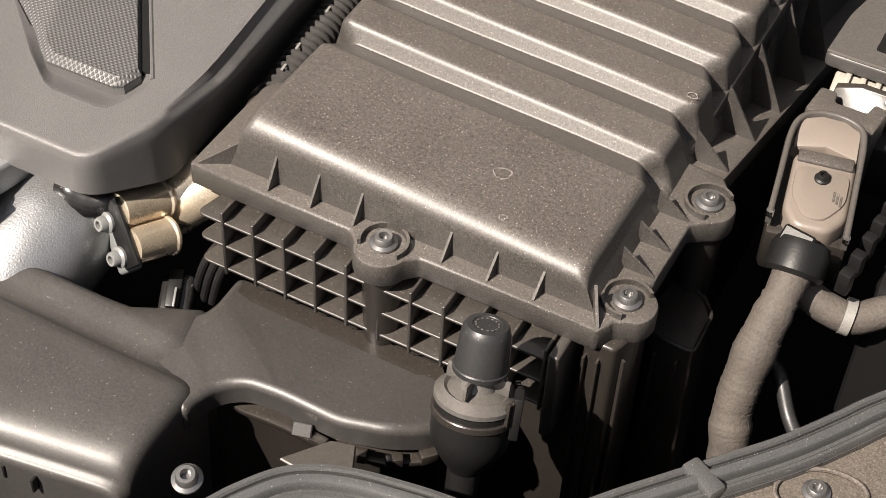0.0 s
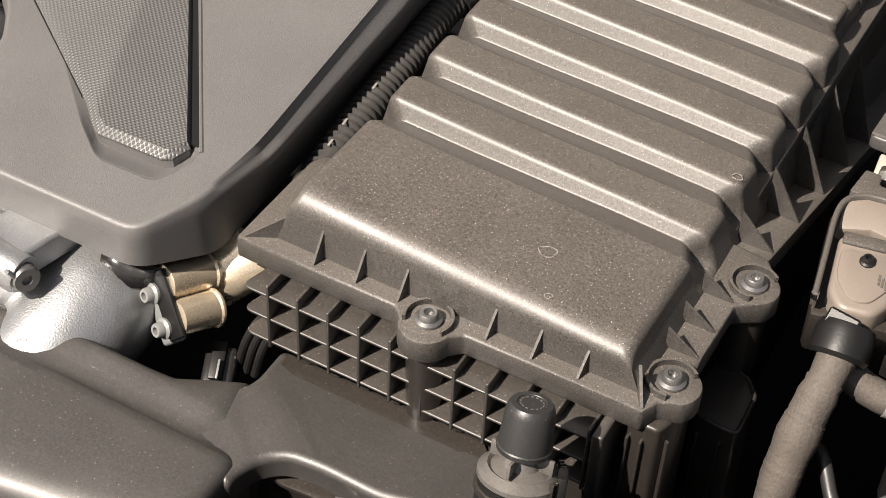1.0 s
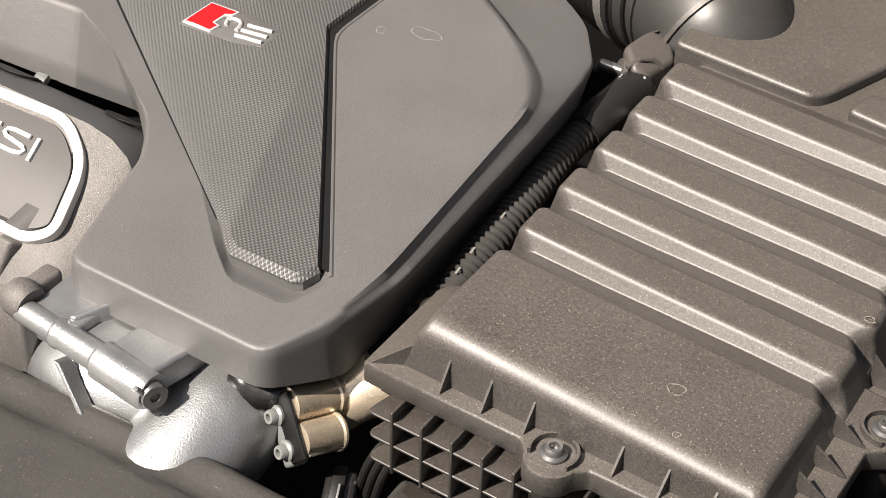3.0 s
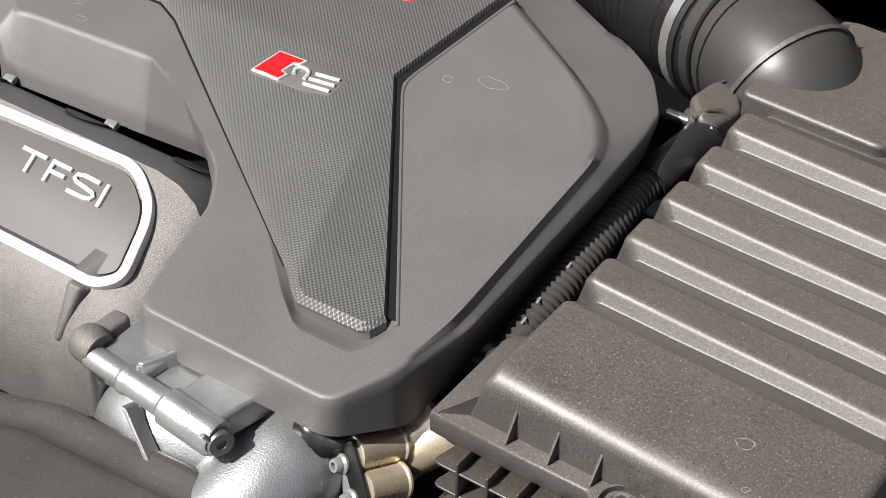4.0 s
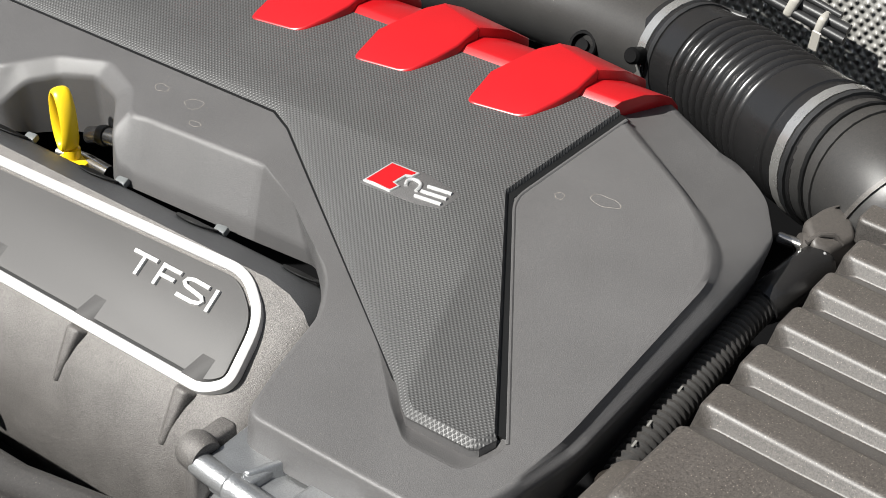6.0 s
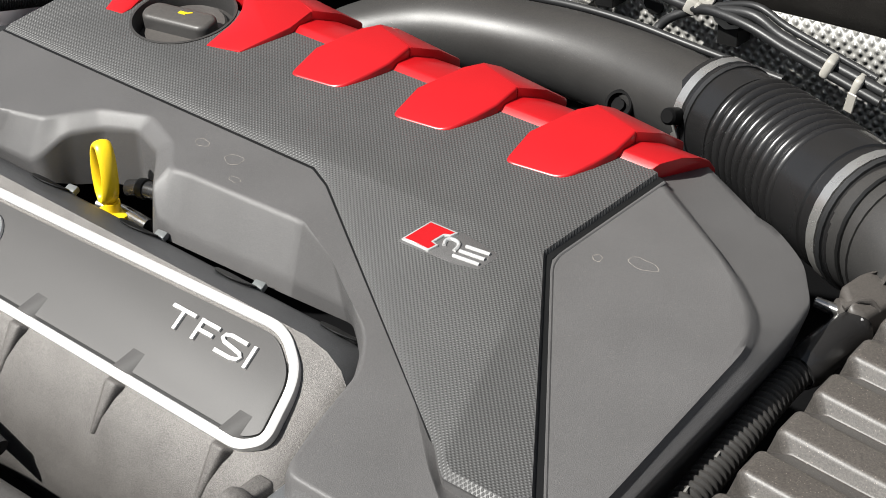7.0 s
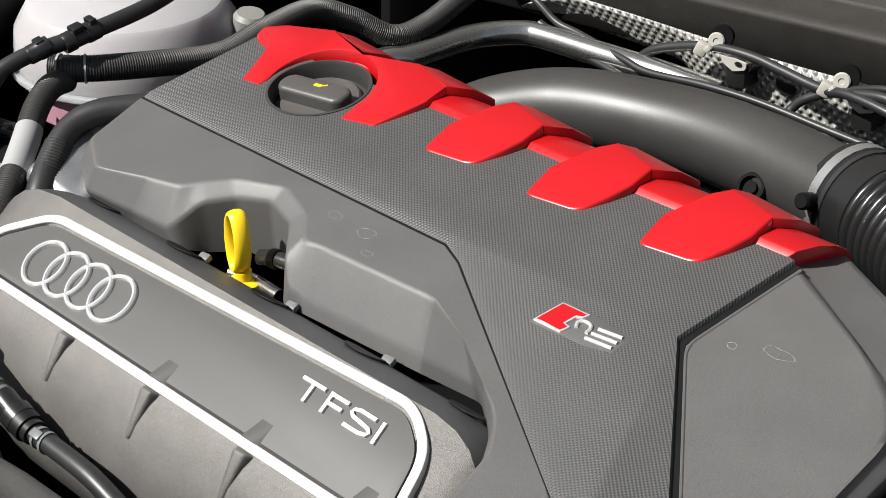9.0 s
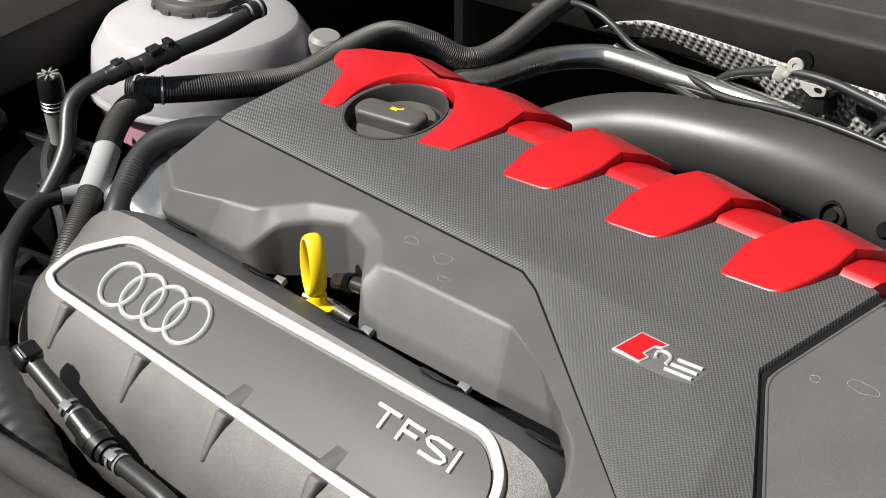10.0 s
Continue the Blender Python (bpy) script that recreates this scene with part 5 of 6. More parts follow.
    band(ln, 20, 0.0082, 0.014, "collar", SHINY, t)
    band(ln, 24, 0.0100, 0.008, "collar", SHINY, t)
    band(ln, 27, 0.0096, 0.010, "collar", DARK, t)
    band(ln, 30, 0.0080, 0.008, "collar", SHINY, t)
    for i in (15, 17, 34, 37):
        band(ln, i, 0.0071, 0.0024, "clip", TRANS, t, "pale plastic spring clip")
    for i in (16, 35):
        part("clip_bridge", block((0.009, 0.006, 0.0022), aim(ln[i] + Vector((0, -0.004, 0.0062)), (0, -0.5, 1)), 0.0006), TRANS, t)
    for k in range(5):
        part("print_bar", block((0.0022, 0.0008, 0.0003), aim(ln[3 + 2 * k] + Vector((0, -0.0030, 0.0056)), (0, -0.5, 1), 0.3)), CLIPGREY, t)
    t = thing("ribbed_hose", "thick black ribbed hose low at the front", "hose")
    part("hose_body", corrugated([(-0.930, -0.020, -0.105), (-0.8888, -0.0331, -0.110), (-0.808, -0.0560, -0.112), (-0.738, -0.0780, -0.116), (-0.66, -0.10, -0.13)], 0.021, 0.016, 0.06, 22), RUBBER, t)


hoses()


def steel_bar():
    t = thing("steel_pipe", "bright steel pipe crossing behind the engine", "pipe")
    part("pipe_body", tube([(-0.8600, 0.3700, -0.050), (-0.8525, 0.4092, -0.030), (-0.8438, 0.4346, -0.030), (-0.8411, 0.4667, -0.030), (-0.8384, 0.4997, -0.030), (-0.8293, 0.5267, -0.030), (-0.8103, 0.5507, -0.030), (-0.7896, 0.5574, -0.030), (-0.7293, 0.5617, -0.030), (-0.6720, 0.5659, -0.030), (-0.610, 0.571, -0.032)], 0.0112, 20), ALLOY, t)


steel_bar()


def heat_shield():
    t = thing("heat_shield", "bright embossed metal foil heat shield on the bulkhead", "heat shield")
    bm = bmesh.new()
    nx, nz = 60, 6
    rows = []
    for j in range(nz + 1):
        v = j / nz
        row = []
        for i in range(nx + 1):
            u = i / nx
            x = -0.850 + 0.545 * u
            top = float(np.interp(x, (-0.85, -0.827, -0.79, -0.696, -0.60, -0.15), (-0.026, -0.0125, -0.0017, 0.0006, 0.0040, 0.020)))
            low = float(np.interp(x, (-0.85, -0.68, -0.62, -0.15), (-0.034, -0.034, -0.075, -0.12)))
            row.append(bm.verts.new((x, 0.592 + 0.02 * (1 - v) + 0.004 * math.sin(9 * u), low + (top - low) * v)))
        rows.append(row)
    for a, b in zip(rows, rows[1:]):
        for i in range(nx):
            bm.faces.new((a[i], a[i + 1], b[i + 1], b[i]))
    ob = part("foil", bm, FOIL, t)
    s = ob.modifiers.new("thickness", "SOLIDIFY")
    s.thickness = 0.0015
    slot = [(-0.0100, 0.0050), (-0.0095, -0.0010), (-0.0070, -0.0055), (-0.0020, -0.0080), (0.0040, -0.0078), (0.0080, -0.0050), (0.0095, 0.0000), (0.0085, 0.0032), (0.0050, 0.0042), (0.0000, 0.0036)]
    part("slot", loft([(-0.5610 + u, 0.5895, -0.0160 + v) for u, v in slot], [(-0.5610 + u, 0.600, -0.0160 + v) for u, v in slot], 0.0006, 1), DARK, t, "half-round dark opening")


heat_shield()


def cables():
    sets = [("thick black cable clipped to the bulkhead", 0.0033, [(-0.905, 0.566, -0.012), (-0.884, 0.566, -0.007), (-0.860, 0.566, 0.0032), (-0.8328, 0.566, 0.0036), (-0.8088, 0.566, -0.0042), (-0.7849, 0.566, -0.0171), (-0.7588, 0.566, -0.0206), (-0.7022, 0.556, -0.0240), (-0.6719, 0.552, -0.0260), (-0.6153, 0.552, -0.0200), (-0.5611, 0.554, -0.0190), (-0.499, 0.556, -0.0230), (-0.42, 0.556, -0.026)]),
            ("thick black cable clipped to the bulkhead", 0.0036, [(-0.80, 0.560, -0.0200), (-0.7588, 0.558, -0.0310), (-0.7022, 0.548, -0.0350), (-0.6719, 0.545, -0.0370), (-0.6153, 0.545, -0.0320), (-0.5611, 0.546, -0.0310), (-0.499, 0.548, -0.0340), (-0.42, 0.548, -0.036)]),
            ("thin black cable loop in a grey clip", 0.0044, [(-0.7029, 0.560, -0.075), (-0.7029, 0.564, -0.0480), (-0.7009, 0.566, -0.0350), (-0.6920, 0.568, -0.0230), (-0.6785, 0.570, -0.0125), (-0.6564, 0.572, -0.0039), (-0.6318, 0.572, 0.0035), (-0.6075, 0.572, 0.0075), (-0.5807, 0.572, 0.0080), (-0.5541, 0.570, 0.0060), (-0.5098, 0.566, 0.0040), (-0.459, 0.562, 0.0150), (-0.4283, 0.560, 0.0063), (-0.3938, 0.560, -0.0014), (-0.34, 0.56, -0.012)]),
            ("thin black cable loop in a grey clip", 0.0040, [(-0.5400, 0.552, -0.060), (-0.5394, 0.560, -0.0270), (-0.5359, 0.564, -0.0170), (-0.5281, 0.566, -0.0090), (-0.5140, 0.568, -0.0010), (-0.4937, 0.562, 0.0080), (-0.455, 0.556, 0.0080), (-0.420, 0.554, 0.0000), (-0.385, 0.554, -0.0080), (-0.34, 0.554, -0.018)]),
            ("thin black cable loop in a grey clip", 0.0030, [(-0.4980, 0.575, 0.0060), (-0.459, 0.570, 0.0190), (-0.4283, 0.568, 0.0110), (-0.3938, 0.566, 0.0040), (-0.35, 0.566, -0.006)])]
    for label, r, pts in sets:
        t = thing("cable", label, "cable", "cables on the bulkhead")
        part("sheath", tube(pts, r, 12), RUBBER, t)
    for x, y, z in ((-0.6198, 0.568, 0.0121), (-0.5019, 0.568, 0.0130)):
        c = thing("cable_clip", "cream plastic cable clip with a strap on a black tab", "clip", "clips on the bulkhead")
        part("clip_body", bevel(block((0.0105, 0.009, 0.0120), pose(x - 0.0100, y - 0.002, z - 0.0080, 0, 20, 20)), 0.002, 2), CREAM, c)
        part("clip_body", bevel(block((0.0050, 0.006, 0.0060), pose(x - 0.0030, y - 0.003, z - 0.0060, 0, 35, 10)), 0.0012, 2), CREAM, c)
        part("clip_backing", lathe([(0.0100, -0.004), (0.0100, -0.001), (0.0094, 0.0), (0, 0.0)], aim((x + 0.0030, y + 0.006, z + 0.0036), (0.3, -0.9, 0.15)), 24), PANEL, c)
        part("clip_head", lathe([(0.0078, 0), (0.0078, 0.0016), (0.0068, 0.0028), (0.0030, 0.0028), (0.0026, 0.0018), (0, 0.0018)], aim((x, y + 0.004, z), (0.3, -0.9, 0.15)) @ Matrix.Scale(0.9, 4), 24), CREAM, c)
        strap = soften([(0.0040, -0.0089), (0.0120, -0.0100), (0.0207, -0.0089), (0.0320, -0.0105), (0.0311, -0.0167), (0.0193, -0.0208), (0.0104, -0.0169)], 0.0016, 3)
        part("clip_strap", loft([(x + u, y + 0.002, z + v) for u, v in strap], [(x + u, y + 0.004, z + v) for u, v in strap], 0.0005, 1), CREAM, c)
        part("strap_hole", loft([(x + 0.0245 + 0.0038 * math.cos(a), y + 0.0016, z - 0.0132 + 0.0022 * math.sin(a)) for a in (k * math.pi / 8 for k in range(16))], [(x + 0.0245 + 0.0038 * math.cos(a), y + 0.003, z - 0.0132 + 0.0022 * math.sin(a)) for a in (k * math.pi / 8 for k in range(16))]), DARK, c)
        tab = soften([(0.0107, -0.0180), (0.0345, -0.0110), (0.0350, -0.0180), (0.0296, -0.0200), (0.0303, -0.0345), (0.0124, -0.0360)], 0.0012, 2)
        part("tab", loft([(x + u, y + 0.005, z + v) for u, v in tab], [(x + u, y + 0.026, z + v) for u, v in tab], 0.0005, 1), DARK, c)
    c = thing("cable_tie", "cream plastic tie with a hanging strap round the cables", "cable tie")
    part("tie_band", bevel(block((0.0080, 0.0180, 0.0170), pose(-0.3850, 0.5580, -0.0040, 0, 20, 10)), 0.0030, 3), CREAM, c)
    part("tie_band", bevel(block((0.0070, 0.0160, 0.0150), pose(-0.3600, 0.5570, -0.0110, 0, 15, 10)), 0.0030, 3), CREAM, c)
    part("strap", bevel(block((0.0075, 0.0016, 0.0170), pose(-0.3605, 0.5490, -0.0230, 8, 10, 0)), 0.0006, 1), CREAM, c, "hanging strap end")


cables()


# ---- metal castings under the cover ----
def gap_wiring():
    """Black plugs and thin cables low in the gap between the elbow and the filter box."""
    t = thing("sensor_plug", "glossy black plug with cables low beside the filter box", "plug")
    part("plug_body", bevel(block((0.016, 0.022, 0.016), pose(-0.2080, -0.0330, -0.0820, 18, 0, 24)), 0.003, 3), SHINY, t)
    part("latch", bevel(block((0.007, 0.020, 0.003), pose(-0.2080, -0.0345, -0.0725, 18, 0, 24)), 0.001, 2), DARK, t)
    part("lock_bar", block((0.0012, 0.010, 0.0016), pose(-0.2040, -0.0400, -0.0712, 18, 0, 24), 0.0004), PALE, t, "pale locking bar")
    for k in range(3):
        x = -0.1990 + 0.0048 * k
        part("wire", tube([(x - 0.004, -0.0260, -0.0820), (x, -0.0240, -0.0640), (x + 0.004, -0.0180, -0.0530), (x + 0.006, -0.0060, -0.0560), (x + 0.006, 0.0060, -0.0800)], 0.0021, 10), SHINY, t)


gap_wiring()


def castings():
    t = thing("charge_elbow", "bright frosted cast aluminium charge air elbow", "casting")
    part("elbow", tube([(-0.277, 0.030, -0.056), (-0.275, -0.008, -0.056), (-0.273, -0.046, -0.0620), (-0.279, -0.082, -0.080), (-0.289, -0.11, -0.11)], 0.0325, 40), CAST, t)
    part("side_shell", tube([(-0.375, -0.030, -0.075), (-0.350, -0.052, -0.062), (-0.320, -0.050, -0.060), (-0.300, -0.045, -0.066)], 0.028, 28), CAST, t)
    top, low = Vector((-0.2395, -0.0310, -0.0330)), Vector((-0.2205, -0.0435, -0.0525))
    xd = (low - top).normalized()
    zd = Vector((-0.452, -0.775, 0.441))
    zd = (zd - xd * zd.dot(xd)).normalized()
    fr = Matrix((xd, zd.cross(xd), zd)).transposed().to_4x4()
    mid = (top + low) / 2 + Vector((-0.001, -0.003, 0.002))
    part("flange_plate", bevel(block((0.0330, 0.0120, 0.0030), Matrix.Translation(mid) @ fr @ pose(0.0015, 0.0008, 0)), 0.0010, 2), DARK, t, "black clamp plate")
    for s in (-1, 1):
        bolt("bolt", mid + xd * (0.0085 * s + 0.0005) + zd * 0.0016 + fr.to_3x3() @ Vector((0.0022, -0.0048, 0)), zd, 0.0052, t, PALE, 0.0050, "pale grey bolt head")
    part("spacer", bevel(block((0.0290, 0.0125, 0.0075), Matrix.Translation(mid) @ fr @ pose(0.0045, -0.0135, -0.0070)), 0.0022, 3), TRANS, t, "pale translucent spacer")
    for s, length in ((-1, 0.024), (1, 0.020)):
        part("neck", lathe([(0.0088, 0.0), (0.0090, length), (0.0098, length + 0.0010), (0.0098, length + 0.0022), (0.0085, length + 0.0034), (0, length + 0.0034)], Matrix.Translation(mid + xd * (0.0085 * s) - zd * 0.0012) @ fr @ pose(0, 0.0015, 0, 180, 0, 0), 32), BRASSY, t, "machined warm-toned metal neck")
    part("neck_boss", tube([(-0.2290, -0.0040, -0.0560), (-0.2215, -0.0010, -0.0480), (-0.2130, 0.0060, -0.0420), (-0.2030, 0.0180, -0.0400)], 0.0135, 26), BRASSY, t)
    part("neck_boss", tube([(-0.2330, -0.0120, -0.0480), (-0.2240, -0.0030, -0.0430), (-0.2160, 0.0080, -0.0340)], 0.0105, 24), BRASSY, t)
    sheet = [Vector(p) for p in ((-0.2660, -0.0420, -0.0275), (-0.2560, -0.0415, -0.0300), (-0.2500, -0.0400, -0.0335), (-0.2440, -0.0370, -0.0325), (-0.2390, -0.0335, -0.0330))]
    ob = bmesh.new()
    rows = [[ob.verts.new(p + Vector((0.0010, 0.0022 * s, 0.0052 * s))) for s in (-1, 1)] for p in sheet]
    for a, b in zip(rows, rows[1:]):
        ob.faces.new((a[0], a[1], b[1], b[0]))
    strip = part("bracket", ob, SHINY, t, "small dark sheet bracket")
    strip.modifiers.new("thickness", "SOLIDIFY").thickness = 0.0012
    t = thing("coolant_pipe", "bright cast metal pipe with a hex plug", "pipe")
    def barrel(p0, p1, prof):
        d = Vector(p1) - Vector(p0)
        return lathe([(r, u * d.length) for r, u in prof], aim(p0, d), 32)
    part("barrel", barrel((-0.3690, -0.0700, -0.0172), (-0.2845, -0.0725, -0.0240), [(0.0, 0), (0.0050, 0.0), (0.0064, 0.02), (0.0066, 0.28), (0.0078, 0.30), (0.0078, 0.33), (0.0070, 0.35), (0.0076, 0.60), (0.0098, 0.63), (0.0102, 0.97), (0.0092, 1.0), (0.0, 1.0)]), CAST, t, "round cast barrel")
    part("web", pillow(soften([(-0.3640, -0.0690), (-0.3340, -0.0690), (-0.3300, -0.0300), (-0.3660, -0.0300)], 0.003), lambda x, y: -0.0135, 0.0020, 0.02, 4), CAST, t)
    part("web", pillow(soften([(-0.3150, -0.0700), (-0.2860, -0.0700), (-0.2790, -0.0380), (-0.3120, -0.0300)], 0.003), lambda x, y: -0.0145, 0.0025, 0.014, 4), CAST, t)
    part("web", pillow(soften([(-0.3360, -0.0690), (-0.3120, -0.0690), (-0.3100, -0.0300), (-0.3320, -0.0300)], 0.003), lambda x, y: -0.0185, 0.0020, 0.014, 4), CAST, t)
    part("rib", loft([(-0.3420, -0.0650, -0.0118), (-0.3385, -0.0650, -0.0118), (-0.3270, -0.0420, -0.0105), (-0.3310, -0.0420, -0.0105)], [(-0.3430, -0.0660, -0.0200), (-0.3370, -0.0660, -0.0200), (-0.3255, -0.0420, -0.0200), (-0.3325, -0.0420, -0.0200)], 0.0012, 3), CAST, t)
    part("end_lug", lathe([(0.0, -0.004), (0.0088, -0.004), (0.0100, -0.001), (0.0100, 0.006), (0.0088, 0.009), (0.0, 0.009)], aim((-0.3735, -0.0660, -0.0150), (0.95, -0.1, -0.08)), 28), MANIFOLD, t, "grey cast lug")
    part("lug_wall", prism(soften([(-0.3790, -0.0700), (-0.3690, -0.0720), (-0.3670, -0.0420), (-0.3790, -0.0420)], 0.004), -0.075, -0.0110, 0.003, 3), MANIFOLD, t)
    m = aim((-0.2835, -0.0735, -0.0240), (0.90, -0.42, 0.08))
    part("plug", lathe([(0.0068, -0.004), (0.0068, 0.0022), (0.0060, 0.0034), (0.0026, 0.0034), (0.0022, 0.0016), (0, 0.0016)], m, 28), STEEL_DARK, t, "dark socket plug")
    part("plug_tab", bevel(block((0.0020, 0.0080, 0.0030), m @ pose(-0.0060, 0.0050, 0.0015, 0, 0, 30)), 0.0006, 1), CAST, t)
    part("ledge", loft([(-0.3420, -0.0790, -0.0300), (-0.3385, -0.0790, -0.0300), (-0.3180, -0.0870, -0.0470), (-0.3215, -0.0870, -0.0470)], [(-0.3420, -0.0700, -0.0330), (-0.3385, -0.0700, -0.0330), (-0.3180, -0.0780, -0.0500), (-0.3215, -0.0780, -0.0500)], 0.0006, 1), CAST, t)


castings()


# ---- connector and fuse box beside the filter box ----
def connector():
    t = thing("loom_connector", "large brown-grey plug connector with a locking lever", "connector")
    m = pose(0.0470, 0.1035, -0.0035, 6, 0, 11)
    body = soften([(-0.0130, 0.0190), (0.0150, 0.0190), (0.0150, -0.0150), (0.0080, -0.0250), (-0.0070, -0.0250), (-0.0130, -0.0150)], 0.004)
    bm = prism(body, -0.022, 0.008, 0.003, 3)
    bmesh.ops.transform(bm, matrix=m, verts=bm.verts)
    part("plug_body", bm, CONN, t, sharp=50)
    bm = prism(soften([(-0.0110, 0.0100), (0.0130, 0.0100), (0.0130, -0.0080), (0.0050, -0.0200), (-0.0040, -0.0200), (-0.0110, -0.0080)], 0.005), 0.006, 0.0092, 0.0008, 2)
    bmesh.ops.transform(bm, matrix=m, verts=bm.verts)
    part("face_plate", bm, CONN, t)
    arch = [Vector(p) for p in ((-0.0178, -0.0220, 0.0), (-0.0173, 0.0050, 0.0), (-0.0167, 0.0290, 0.0), (-0.0130, 0.0400, 0.0), (-0.0050, 0.0445, 0.0), (0.0060, 0.0440, 0.0), (0.0138, 0.0390, 0.0), (0.0160, 0.0290, 0.0), (0.0162, 0.0050, 0.0), (0.0162, -0.0275, 0.0))]
    line = curve_points(arch, 6)
    bm = bmesh.new()
    rows = []
    for k, p in enumerate(line):
        d = (line[min(k + 1, len(line) - 1)] - line[max(k - 1, 0)]).normalized()
        s = Vector((-d.y, d.x, 0)) * 0.0013
        rows.append([bm.verts.new(m @ (p + s * e + Vector((0, 0, h)))) for e, h in ((-1, 0.002), (-1, 0.0100), (-0.5, 0.0106), (0.5, 0.0106), (1, 0.0100), (1, 0.002))])
    for a, b in zip(rows, rows[1:]):
        for k in range(6):
            bm.faces.new((a[k], a[(k + 1) % 6], b[(k + 1) % 6], b[k]))
    bm.faces.new(rows[0][::-1])
    bm.faces.new(rows[-1])
    part("lock_lever", bm, BRACKET, t, "grey arched locking lever", sharp=50)
    plate = [(-0.0145, 0.0390), (-0.0045, 0.0435), (0.0060, 0.0430), (0.0140, 0.0380), (0.0148, 0.0240), (0.0005, 0.0290), (-0.0148, 0.0250)]
    bm = loft([(x, y, 0.0088 if y > 0.03 else 0.0040) for x, y in plate], [(x, y, -0.008) for x, y in plate], 0.0012, 2)
    bmesh.ops.transform(bm, matrix=m, verts=bm.verts)
    part("lever_plate", bm, CONN, t)
    part("socket", bevel(block((0.0370, 0.0660, 0.0260), m @ pose(0, 0.0100, -0.0160)), 0.003, 2), BOXLOW, t)
    part("top_edge", block((0.0250, 0.0090, 0.0020), m @ pose(0.0010, 0.0170, 0.0078, -14, 0, 0), 0.0008), BOX, t)
    for s, e in ((-0.0178, -0.0215), (0.0162, -0.0270)):
        part("pivot", lathe([(0.0018, 0), (0.0018, 0.003), (0, 0.003)], m @ pose(s, e, 0.0070), 12), STEEL, t, "small bright pivot")
    part("rear_bracket", prism(soften([(0.0232, 0.1578), (0.0250, 0.1770), (0.0330, 0.1770), (0.0345, 0.1690), (0.0500, 0.1690), (0.0515, 0.1770), (0.0590, 0.1760), (0.0570, 0.1540)], 0.0015), -0.04, 0.0, 0.001, 2), BOX, t)
    bolt("lock_screw", m @ Vector((0.001, 0.0040, 0.0092)), m.to_3x3() @ Vector((0, 0, 1)), 0.0036, t, DARK, 0.003)
    for i in range(3):
        part("print_bar", block((0.0010, 0.0060, 0.0003), m @ pose(0.0075 + 0.0016 * i, -0.0050 - 0.001 * i, 0.0093)), BOX, t)
    part("collar", lathe([(0.0120, -0.010), (0.0135, -0.006), (0.0135, 0.004), (0.0120, 0.006)], aim((0.0520, 0.0700, -0.0130), (0.05, -0.75, -0.62)), 24), DARK, t)
    part("collar_clip", bevel(block((0.015, 0.010, 0.004), pose(0.0490, 0.0720, -0.0020, 40, 0, -10)), 0.001, 1), DARK, t)
    t = thing("taped_loom", "thick wiring loom wrapped in grey-brown cloth tape", "wiring loom")
    line = even(curve_points([(0.0527, 0.0720, -0.0100), (0.0515, 0.0560, -0.0220), (0.0496, 0.0420, -0.0400), (0.0487, 0.0280, -0.0660), (0.0532, 0.0190, -0.0900), (0.056, 0.016, -0.13)], 10), 0.0012)
    girth = [float(np.interp(i / len(line), (0, 0.15, 0.35, 0.6, 1), (0.0080, 0.0084, 0.0092, 0.0088, 0.0092))) + 0.00045 * (((i + 5 * math.sin(i * 0.23) + 3 * math.sin(i * 0.61)) * 0.09) % 1) + 0.0006 * math.sin(i * 0.29) * math.sin(i * 0.113) for i in range(len(line))]
    part("wrap", sweep(line, girth, 24), TAPE, t, sharp=70)
    for i in (9, 17, 24, 33, 39, 48, 57, 63, 72):
        if i < len(line) - 2:
            band(line, i, girth[i] * 0.99, 0.0013, "wrap_edge", TAPE, t)
    f = thing("fuse_box", "black fuse box with a rail of clips", "fuse box")
    part("case", bevel(block((0.13, 0.30, 0.10), pose(0.150, 0.235, -0.075)), 0.006, 2), DARK, f)
    part("cover", prism(soften([(0.0187, 0.1980), (0.0200, 0.2347), (0.0260, 0.2660), (0.0900, 0.2660), (0.0900, 0.1985), (0.0493, 0.1982)], 0.005), -0.004, 0.004, 0.0014, 3), CAPGREY, f)
    part("cover_rim", sweep([Vector(p) for p in ((0.0195, 0.2000, 0.0042), (0.0330, 0.1995, 0.0042), (0.0500, 0.1997, 0.0042), (0.0890, 0.2000, 0.0042))], 0.0010, 8), BRACKET, f)
    part("cover_window", prism(soften([(0.0400, 0.2120), (0.0400, 0.2480), (0.0700, 0.2480), (0.0700, 0.2120)], 0.002), 0.0, 0.0044), DARK, f)
    part("white_clip", prism([(0.0440, 0.2150), (0.0440, 0.2230), (0.0480, 0.2230), (0.0480, 0.2300), (0.0520, 0.2300), (0.0520, 0.2150)], 0.003, 0.0056, 0.0004, 1), LABELW, f)
    part("bright_strip", prism(soften([(0.0275, 0.1840), (0.0256, 0.2040), (0.0800, 0.2060), (0.0800, 0.1840)], 0.003), -0.03, -0.0068, 0.002, 3), INSERT, f, "pale connector insert")
    for i in range(4):
        part("insert_rib", block((0.0030, 0.0150, 0.0030), pose(0.0330 + 0.0075 * i, 0.1950, -0.0058, 0, 0, 4), 0.0008), INSERT, f)
